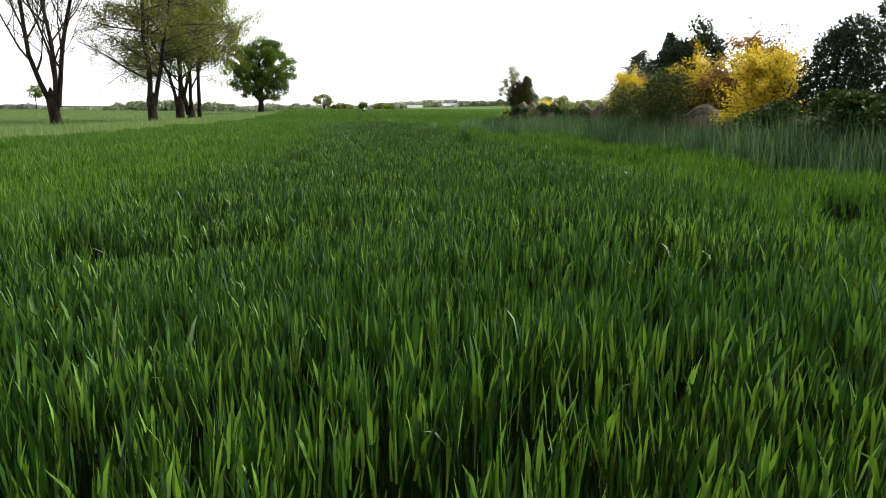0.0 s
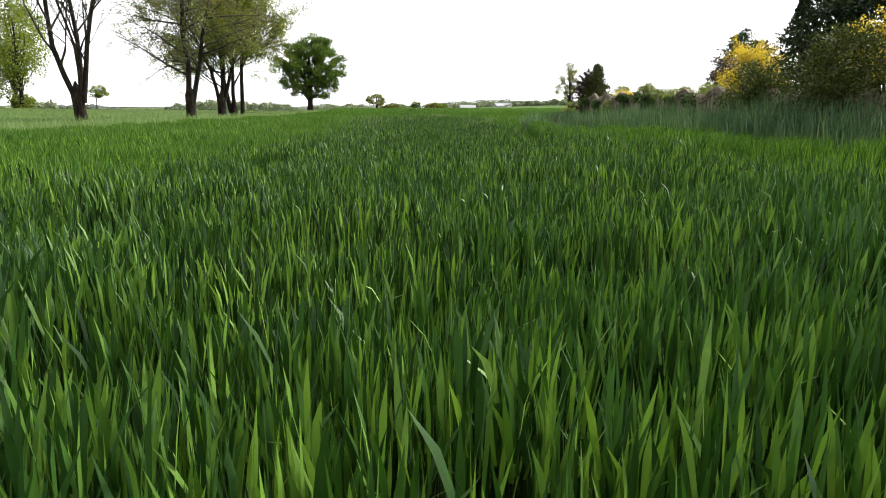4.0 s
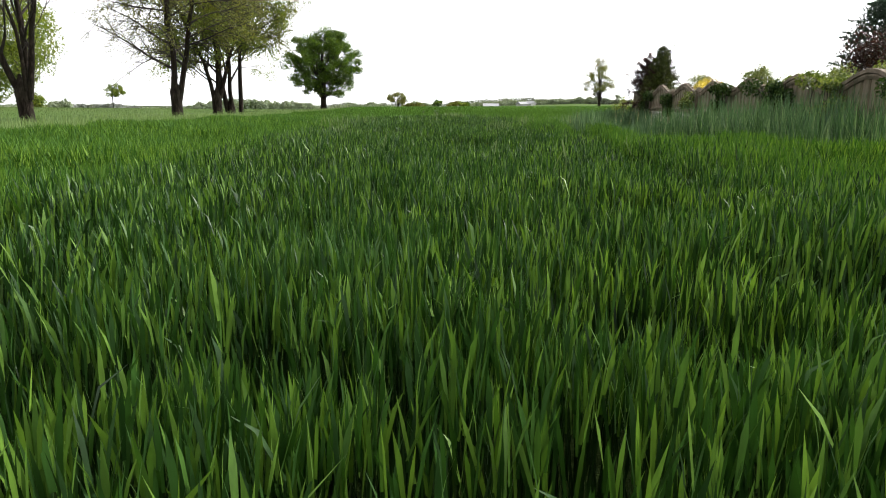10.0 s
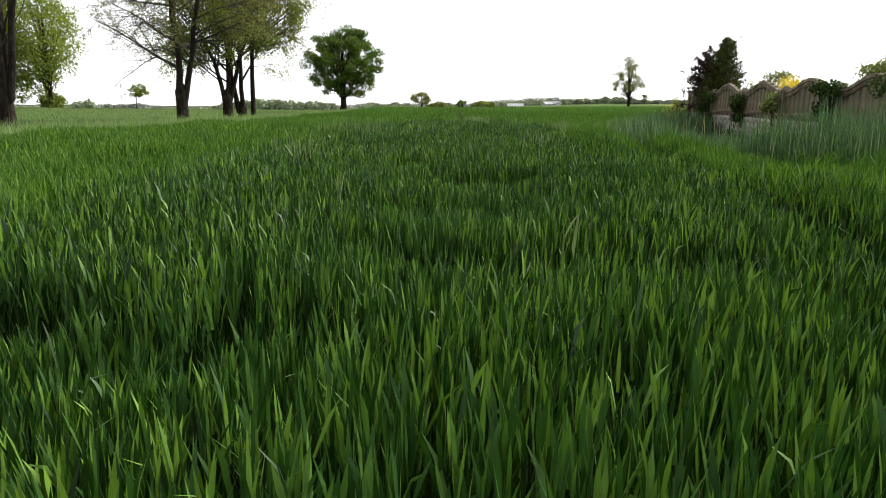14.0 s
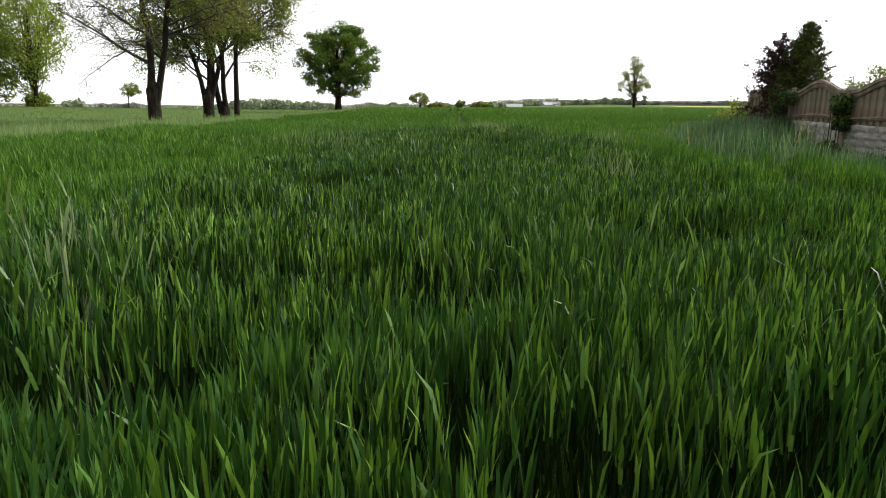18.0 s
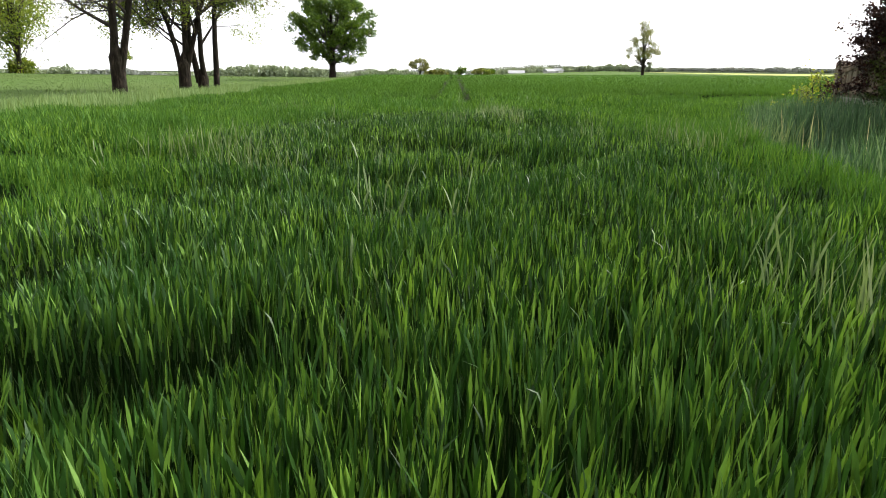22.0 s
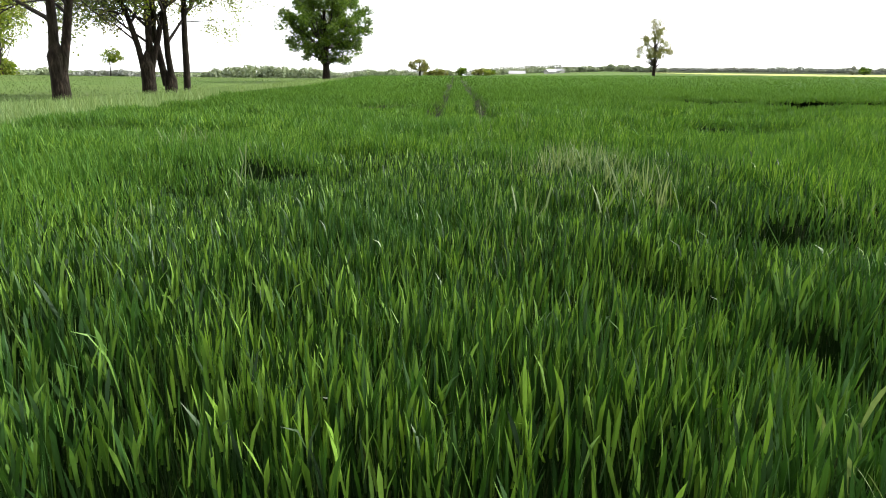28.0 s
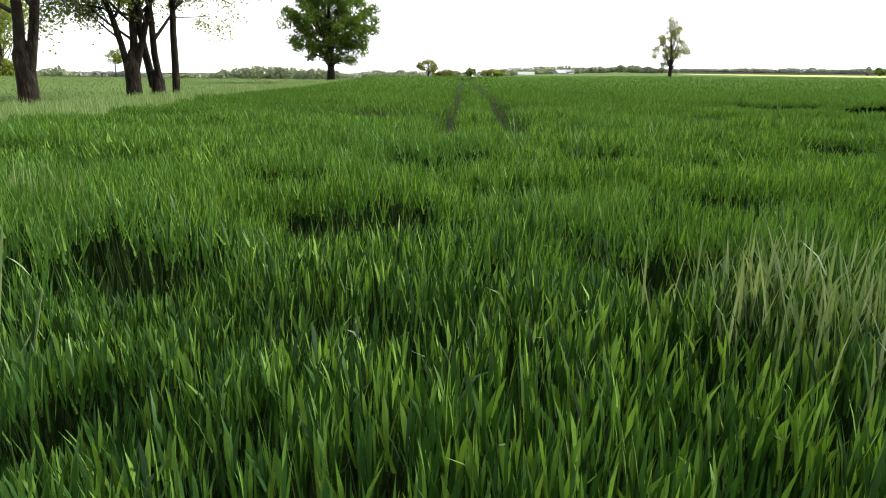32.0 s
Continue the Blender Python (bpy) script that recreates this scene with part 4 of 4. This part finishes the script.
conifer("pine", 8.3, -2.9, "bushy dark blue-green pine in the garden", 221, 3.25, 2.5, BLUEGREEN, 15000, 0.10, -0.35, "pine", 0.3, 0.45, 0.18, 80, 3)
conifer("pine", 9.2, -2.4, "bushy dark green pine with upright shoots in the garden", 235, 3.45, 2.6, CYPRESS, 14000, 0.10, -0.35, "pine", 0.3, 0.45, 0.18, 80, 3)
bush("barberry", 7.75, -5.2, "dark red barberry shrub beside the pine", 222, 2.2, 2.5, PURPLE, 18000, 0.045, 0.34, 34, 0.6)
spray_bush("forsythia", 5.65, -11.0, "forsythia in yellow bloom leaning over the fence", 223, 0.65, 2.18, 1.4, YELLOW, 50, 0.020, 300)
conifer("spruce", 6.9, -10.0, "dark green spruce in the garden", 224, 3.15, 1.25, DARKGREEN, 7000, 0.085, 0.1, "spruce", 0.4, 0.7, 0.3, 80)
bush("juniper", 5.05, -15.2, "dense dark olive-green juniper spreading over the fence", 225, 2.3, 2.25, JUNIPER, 24000, 0.055, 0.30, 80, 0.45, slim=0.3, deep=1.1)
bush("juniper", 5.0, -12.9, "low dark olive juniper against the fence", 226, 1.7, 1.95, JUNIPER, 12000, 0.05, 0.26, 44, 0.45, slim=0.35, deep=0.8)
crown_tree("garden_tree", 6.25, -13.0, "dark dense broadleaf tree in the garden", 227, 3.1, 1.45, 0.9, 0.07, DARKGREEN, 16000, 0.065, 0.26, 60)
spray_bush("forsythia", 5.6, -15.6, "forsythia with yellow blossom and bare shoots", 228, 0.7, 2.2, 1.5, YELLOW, 44, 0.020, 260)
spray_bush("copper_shrub", 5.85, -16.2, "shrub with copper-brown young leaves", 229, 0.9, 2.5, 1.2, COPPER, 60, 0.026, 190)
bush("plum_bush", 6.6, -15.8, "dark purple plum bush behind the copper shrub", 230, 1.1, 2.75, PURPLE, 7000, 0.036, 0.26, 24, 1.2)
spray_bush("forsythia", 5.35, -17.9, "large forsythia in full yellow bloom over the fence", 231, 0.70, 2.12, 0.8, YELLOW, 100, 0.024, 190)
conifer("thuja", 5.68, -18.75, "dark grey-green thuja behind the fence", 232, 2.55, 1.5, DARKGREEN, 19000, 0.06, 0.35, "thuja", 0.2, 0.34, 0.26, 110, 2)
conifer("thuja", 6.15, -19.75, "tall dark grey-green thuja behind the fence", 233, 2.75, 1.5, DARKGREEN, 19000, 0.06, 0.35, "thuja", 0.2, 0.34, 0.26, 110, 2)
conifer("thuja", 6.3, -21.0, "dark grey-green thuja behind the fence", 234, 2.65, 1.5, DARKGREEN, 14000, 0.07, 0.35, "thuja", 0.2, 0.34, 0.26, 110, 2)


# ---- concrete fence ----
FENCE_X, BAY, POST = 5.04, 2.07, 0.13
fence = thing("concrete_fence", (FENCE_X, 0, 0), "old brown-grey precast concrete fence with arched picket panels", "fence")


def rise(s, width):
    """Height of the wavy top over its ends, s from -1 to 1 across the bay."""
    return 0.17 * (0.5 + 0.5 * math.cos(math.pi * s)) ** 1.05


def band(bm, width, z_of, thick, high, steps=22):
    """A moulded strip that follows a curve along the bay."""
    prev = None
    for i in range(steps + 1):
        s = -1 + 2 * i / steps
        y, z = s * width / 2, z_of(s)
        ring = [bm.verts.new(p) for p in ((-thick / 2, y, z), (-thick / 2 - 0.012, y, z + high * 0.3), (-thick / 2 - 0.012, y, z + high * 0.42), (-thick / 2 + 0.006, y, z + high * 0.5),
                                          (-thick / 2 - 0.014, y, z + high * 0.6), (-thick / 2 - 0.01, y, z + high), (thick / 2, y, z + high), (thick / 2, y, z))]
        if prev:
            for k in range(8):
                bm.faces.new((prev[k], prev[(k + 1) % 8], ring[(k + 1) % 8], ring[k]))
        else:
            bm.faces.new(ring)
        prev = ring
    bm.faces.new(reversed(prev))


def picket_panel(y, top, width):
    low, arch = top - 0.66, top - 0.295
    bm = bmesh.new()
    band(bm, width, lambda s: arch + rise(s, width), 0.06, 0.112)
    band(bm, width, lambda s: low + 0.045 + 0.015 * (1 + math.cos(math.pi * s)), 0.05, 0.06)
    panel = part("picket_panel", bm, CONCRETE, fence)
    panel.location = (0, y, 0)
    n = max(3, round(width / 0.172))
    for k in range(n):
        s = -1 + 2 * (k + 0.5) / n
        w = width / n * 0.36
        bm = bmesh.new()
        box(bm, -0.018, -w, low, 0.020, w, arch + rise(s, width) + 0.122, 0.010)
        pk = part("picket", bm, CONCRETE, panel)
        pk.location = (random.uniform(-0.003, 0.003), s * width / 2, random.uniform(-0.008, 0.008))
        pk.rotation_euler = (random.uniform(-0.01, 0.01), 0, 0)


def stone_plate(y, z0, z1, width, seed):
    """A plate cast as rough coursed stone."""
    rng = np.random.default_rng(seed)
    ny, nz = 49, 17
    Y, Z = np.meshgrid(np.linspace(-width / 2, width / 2, ny), np.linspace(z0, z1, nz))
    row = np.clip(((Z - z0) / (z1 - z0) * 4).astype(int), 0, 3)
    cut = rng.uniform(-0.012, 0.02, (4, 12))
    col = ((Y + width / 2) / width * 6 + row * 0.45).astype(int) % 12
    run, up = (Y + width / 2) / width * 6 + row * 0.45, (Z - z0) / (z1 - z0) * 4
    joint = (np.abs(up - np.round(up)) < 0.10) | (np.abs(run - np.round(run)) < 0.06)
    X = -0.03 - cut[row, col] - rng.uniform(0, 0.012, Y.shape) + 0.022 * joint
    X[0] = X[-1] = -0.022
    V = np.stack([X.ravel(), Y.ravel(), Z.ravel()], 1)
    i = (np.arange(nz - 1)[:, None] * ny + np.arange(ny - 1)).ravel()
    F = np.stack([i, i + ny, i + ny + 1, i + 1], 1)
    back = len(V)
    V = np.concatenate([V, [[0.03, -width / 2, z0], [0.03, width / 2, z0], [0.03, width / 2, z1], [0.03, -width / 2, z1]]])
    F = np.concatenate([F, [[back, back + 1, back + 2, back + 3], [0, ny - 1, back + 1, back], [ny * (nz - 1), back + 3, back + 2, ny * nz - 1]]])
    ob = part("stone_plate", raw_mesh("stone_plate", V, F), STONE, fence, "pale stone-patterned concrete plate")
    ob.location = (0, y, 0)


def fence_post(y, z0, z1):
    bm = bmesh.new()
    box(bm, -0.065, -POST / 2, z0, 0.065, POST / 2, z1, 0.012)
    bm2 = bmesh.ops.create_cone(bm, cap_ends=True, segments=4, radius1=0.10, radius2=0.03, depth=0.06)["verts"]
    for v in bm2:
        v.co = Matrix.Rotation(radians(45), 3, "Z") @ v.co + Vector((0, 0, z1 + 0.028))
    ob = part("post", bm, CONCRETE, fence, "weathered concrete post")
    ob.location = (0, y, 0)


posts = (3.1, 1.07, -0.96, -3.0, -4.93, -6.72, -8.58, -10.38, -12.1, -13.95, -15.8, -17.65, -19.5, -21.35, -23.2, -25.05)
bays = [((p + q) / 2, p - q - POST) for p, q in zip(posts, posts[1:])]
for k, (by, bw) in enumerate(bays):
    top = 1.46 + 0.001 * -by
    g = float(ground_z(FENCE_X, by))
    picket_panel(by, top, bw)
    stone_plate(by, top - 1.05, top - 0.655, bw, 300 + k)
    stone_plate(by, min(g - 0.05, top - 1.3), top - 1.054, bw, 330 + k)
    fence_post(by + bw / 2 + POST / 2, g - 0.1, top - 0.17)
fence_post(bays[-1][0] - bays[-1][1] / 2 - POST / 2, 0.3, 1.3)


# ---- ivy ----
def ivy(name, y, label, seed, wide, z0, z1, count, mat=IVY, leaf=0.042, deep=0.22):
    rng = np.random.default_rng(seed)
    root = thing(name, at_ground(4.92, y, 0.0), label, "ivy")
    g = float(ground_z(4.92, y))
    n = max(5, int(wide * 9))
    c = np.stack([rng.normal(-0.03, 0.05, n), rng.uniform(-0.5, 0.5, n) * wide, rng.uniform(z0 - g, z1 - g, n)], 1)
    pts = clumps(rng, c, 0.17, int(count * 2.4)) * [deep / 0.22, 1, 1]
    pts[:, 2] = np.maximum(pts[:, 2], 0.03)
    limbs = []
    for k in range(5):
        yy = rng.uniform(-0.4, 0.4) * wide
        z = np.linspace(0, z1 - g - 0.1, 7)
        limbs.append((np.stack([np.full(7, -0.05), yy + np.cumsum(rng.normal(0, 0.03, 7)), z], 1), np.linspace(0.012, 0.005, 7), 1))
    part("stemwork", tubes("stemwork", limbs, 6), TWIG, root)
    part("foliage", leaves("foliage", rng, pts, leaf, 0.85), mat, root)


for k, (iy, wide, z0, z1, n, m) in enumerate([(1.05, 0.42, 0.25, 1.26, 700, IVY), (-0.96, 0.34, 0.2, 1.20, 700, IVY), (-3.0, 0.30, 0.5, 1.26, 340, GARDEN), (-4.93, 0.55, 0.3, 1.34, 800, IVY),
                                               (-7.0, 1.7, 0.5, 1.42, 1500, IVY), (-8.6, 0.9, 0.5, 1.36, 900, GARDEN), (-10.45, 0.7, 0.5, 1.32, 800, IVY), (-12.2, 0.8, 0.4, 1.34, 800, IVY), (-18.6, 0.9, 0.5, 1.2, 500, IVY)]):
    ivy("ivy", iy, "dark green ivy climbing a fence post" if m is IVY else "light green climber on a fence post", 240 + k, wide, z0, z1, n, m)
ivy("ivy", -21.2, "thick mass of dark green ivy over the fence", 250, 2.4, 0.5, 1.62, 6000, IVY, 0.046, 0.42)

ivy("ivy", -19.3, "dark green ivy climbing over the fence", 252, 1.5, 0.5, 1.45, 2800, IVY, 0.042, 0.34)
# bramble at the fence end
spray_bush("bramble", 4.72, 3.0, "low bramble with yellow-green leaves at the fence end", 251, 0.8, 1.12, 0.3, LIME, 22, 0.042, 42, upright=0.1)


# ---- tall rye among the wheat ----
def rye_plant(x, y, height, seed, shoots=4):
    rng = np.random.default_rng(seed)
    root = thing("rye_plant", at_ground(x, y, -0.02), "tall pale grey-green rye plant standing above the wheat", "rye", "rye plants in the wheat")
    for k in range(shoots):
        ox, oy = rng.normal(0, 0.03, 2)
        h = height * rng.uniform(0.72, 1.0)
        tx, ty = rng.normal(0, 0.07, 2)
        f = np.linspace(0, 1, 5)
        stem = np.stack([ox + tx * f ** 2, oy + ty * f ** 2, h * 0.86 * f], 1)
        part("stem", tubes("stem", [(stem, np.linspace(0.004, 0.003, 5), 0)], 6), RYE, root)
        for j, fz in enumerate((0.5, 0.72, 0.98)):
            p = np.array([[np.interp(fz, f, stem[:, 0]), np.interp(fz, f, stem[:, 1]), h * 0.86 * fz]])
            part("leaf", blade_mesh("leaf", rng, p, np.array([rng.uniform(0.09, 0.16)]), np.array([rng.uniform(0.007, 0.011)]), np.array([rng.uniform(0.12, 0.5)]),
                                    np.array([rng.uniform(0.0, 0.7)]), 5), RYE, root)


RYE_SPOTS = [(1.13, -14.4, 0.86), (0.755, -13.13, 0.80), (-0.115, -12.06, 0.80), (0.1, -25.2, 0.72), (2.3, -10.6, 0.82), (-1.5, -19.0, 0.7), (2.4, -18.0, 0.78), (-1.08, -9.56, 0.88), (-1.0, -9.7, 0.84), (-0.92, -9.85, 0.82),
             (-0.81, -10.02, 0.86), (-0.98, -9.45, 0.80), (0.53, -8.99, 0.80), (0.62, -9.25, 0.80), (0.89, -9.76, 0.80), (0.92, -7.21, 0.78), (-0.47, -6.5, 0.78), (-0.37, -6.54, 0.76), (0.7, -6.6, 0.80), (1.1, -6.4, 0.78),
             (0.85, -6.2, 0.78), (-0.64, -5.46, 0.80), (-0.54, -5.60, 0.82), (-0.58, -5.5, 0.78), (-0.22, -5.66, 0.80), (-0.26, -5.58, 0.76), (-0.22, -4.6, 0.76), (-0.17, -4.55, 0.74), (-0.79, -4.27, 0.82), (-0.74, -4.20, 0.80),
             (-1.88, -3.85, 0.80), (-1.6, -4.07, 0.80), (-1.47, -4.17, 0.78), (-1.1, -3.61, 0.76), (0.84, -3.37, 0.76), (0.68, -2.64, 0.76), (0.62, -2.15, 0.78), (1.55, -2.53, 0.80), (-0.69, -1.25, 0.78), (-0.61, -1.1, 0.78),
             (-0.55, -1.03, 0.78), (-0.71, -1.3, 0.74), (-0.64, -1.18, 0.76), (-0.15, -0.88, 0.78), (-0.20, -0.70, 0.78), (-0.24, -0.58, 0.78), (-2.17, -1.0, 0.78), (-1.9, -6.2, 0.72), (-0.07, -2.70, 0.74), (-0.02, -2.62, 0.72),
             (-0.93, 4.85, 0.80), (-0.85, 3.4, 0.78), (-0.52, 4.25, 0.78), (0.9, -0.45, 0.74), (-2.25, 0.47, 0.78), (-2.9, -3.6, 0.74), (0.35, 5.8, 0.76), (1.53, -1.37, 0.80)]
for k, (rx, ry, rh) in enumerate(RYE_SPOTS):
    rye_plant(rx, ry, 0.95 * rh, 400 + k)

# patches of pale rye
rng = np.random.default_rng(24)
px, py = [], []
for cx, cy, sx, sy, n in [(-0.20, 0.62, 0.15, 0.22, 280), (-0.08, 0.10, 0.10, 0.20, 100), (0.05, -0.3, 0.08, 0.16, 60), (-1.65, -4.0, 0.2, 0.14, 35), (-2.35, -3.0, 0.3, 0.2, 130),
                          (2.45, -1.4, 0.22, 0.30, 120), (1.53, -1.37, 0.12, 0.12, 50), (1.58, -2.45, 0.10, 0.12, 40), (0.65, -2.4, 0.08, 0.2, 30), (0.9, -6.4, 0.2, 0.2, 50), (-3.4, 2.0, 0.2, 0.2, 60), (-0.95, -9.7, 0.12, 0.16, 40)]:
    px.append(rng.normal(cx, sx, int(0.9 * n)))
    py.append(rng.normal(cy, sy, int(0.9 * n)))
x, y = np.concatenate(px), np.concatenate(py)
n = len(x)
tagged(part("rye_patch", blade_mesh("rye_patch", rng, np.stack([x, y, ground_z(x, y) + 0.42], 1), rng.uniform(0.18, 0.32, n), rng.uniform(0.005, 0.009, n),
                                    np.abs(rng.normal(0.12, 0.12, n)), np.abs(rng.normal(0.25, 0.35, n)), 4), RYE), "loose patches of pale rye in the wheat", "rye", kind="stuff")


# ---- far buildings ----
def farm_building(name, x, y, turn, length, deep, wall, roof, label, windows):
    root = thing(name, at_ground(x, y), label, "building")
    root.rotation_euler = (0, 0, radians(turn))
    bm = bmesh.new()
    box(bm, -length / 2, -deep / 2, -0.5, length / 2, deep / 2, wall, 0.05)
    part("wall", bm, PLASTER, root)
    bm = bmesh.new()
    o = 0.5
    a = [bm.verts.new(p) for p in ((-length / 2 - o, -deep / 2 - o, wall), (length / 2 + o, -deep / 2 - o, wall), (length / 2 + o, deep / 2 + o, wall), (-length / 2 - o, deep / 2 + o, wall),
                                   (-length / 2 - o, 0, wall + roof), (length / 2 + o, 0, wall + roof))]
    for f in ((0, 1, 5, 4), (2, 3, 4, 5), (0, 4, 3), (1, 2, 5), (3, 2, 1, 0)):
        bm.faces.new([a[i] for i in f])
    part("roof", bm, ROOFING, root, "grey pitched roof")
    for k in range(windows):
        bm = bmesh.new()
        wx = -length / 2 + length * (k + 0.5) / windows
        box(bm, wx - 0.6, -deep / 2 - 0.06, wall * 0.35, wx + 0.6, -deep / 2 + 0.02, wall * 0.8, 0.02)
        part("window", bm, ROOFING, root)


farm_building("barn", 2.0, 505.0, 2, 11, 8, 0.6, 2.0, "long low grey-roofed barn far across the fields", 5)
farm_building("farmhouse", 21.0, 420.0, 30, 5, 5, 1.5, 1.5, "white farmhouse with a grey roof on the horizon", 3)
farm_building("farmhouse", 27.0, 432.0, -40, 5, 5, 1.6, 1.5, "small white farmhouse among far trees", 2)

# trees in the two woods materials carry haze in their leaf colour
NEAR_WOOD = "trees scattered on the horizon"
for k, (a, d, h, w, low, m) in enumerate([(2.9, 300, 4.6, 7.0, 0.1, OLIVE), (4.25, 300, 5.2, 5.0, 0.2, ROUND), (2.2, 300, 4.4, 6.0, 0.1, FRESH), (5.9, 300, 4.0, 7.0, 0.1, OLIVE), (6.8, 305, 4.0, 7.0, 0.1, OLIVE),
                                          (1.7, 420, 4.6, 3.5, 0.4, ROUND), (0.9, 430, 4.2, 4.0, 0.3, HAZY_WOODS), (9.9, 330, 3.4, 5.0, 0.1, HAZY_WOODS), (-24.9, 330, 4.4, 5.0, 0.1, ROUND), (-24.2, 335, 4.6, 3.2, 0.5, HAZY_GREYWOODS),
                                          (14.3, 300, 2.8, 4.0, 0.1, HAZY_WOODS), (34.5, 160, 2.0, 5.0, 0.05, HAZY_WOODS), (-8.4, 420, 6.0, 6.0, 0.3, HAZY_WOODS), (-10.6, 420, 6.6, 5.5, 0.3, HAZY_WOODS)]):
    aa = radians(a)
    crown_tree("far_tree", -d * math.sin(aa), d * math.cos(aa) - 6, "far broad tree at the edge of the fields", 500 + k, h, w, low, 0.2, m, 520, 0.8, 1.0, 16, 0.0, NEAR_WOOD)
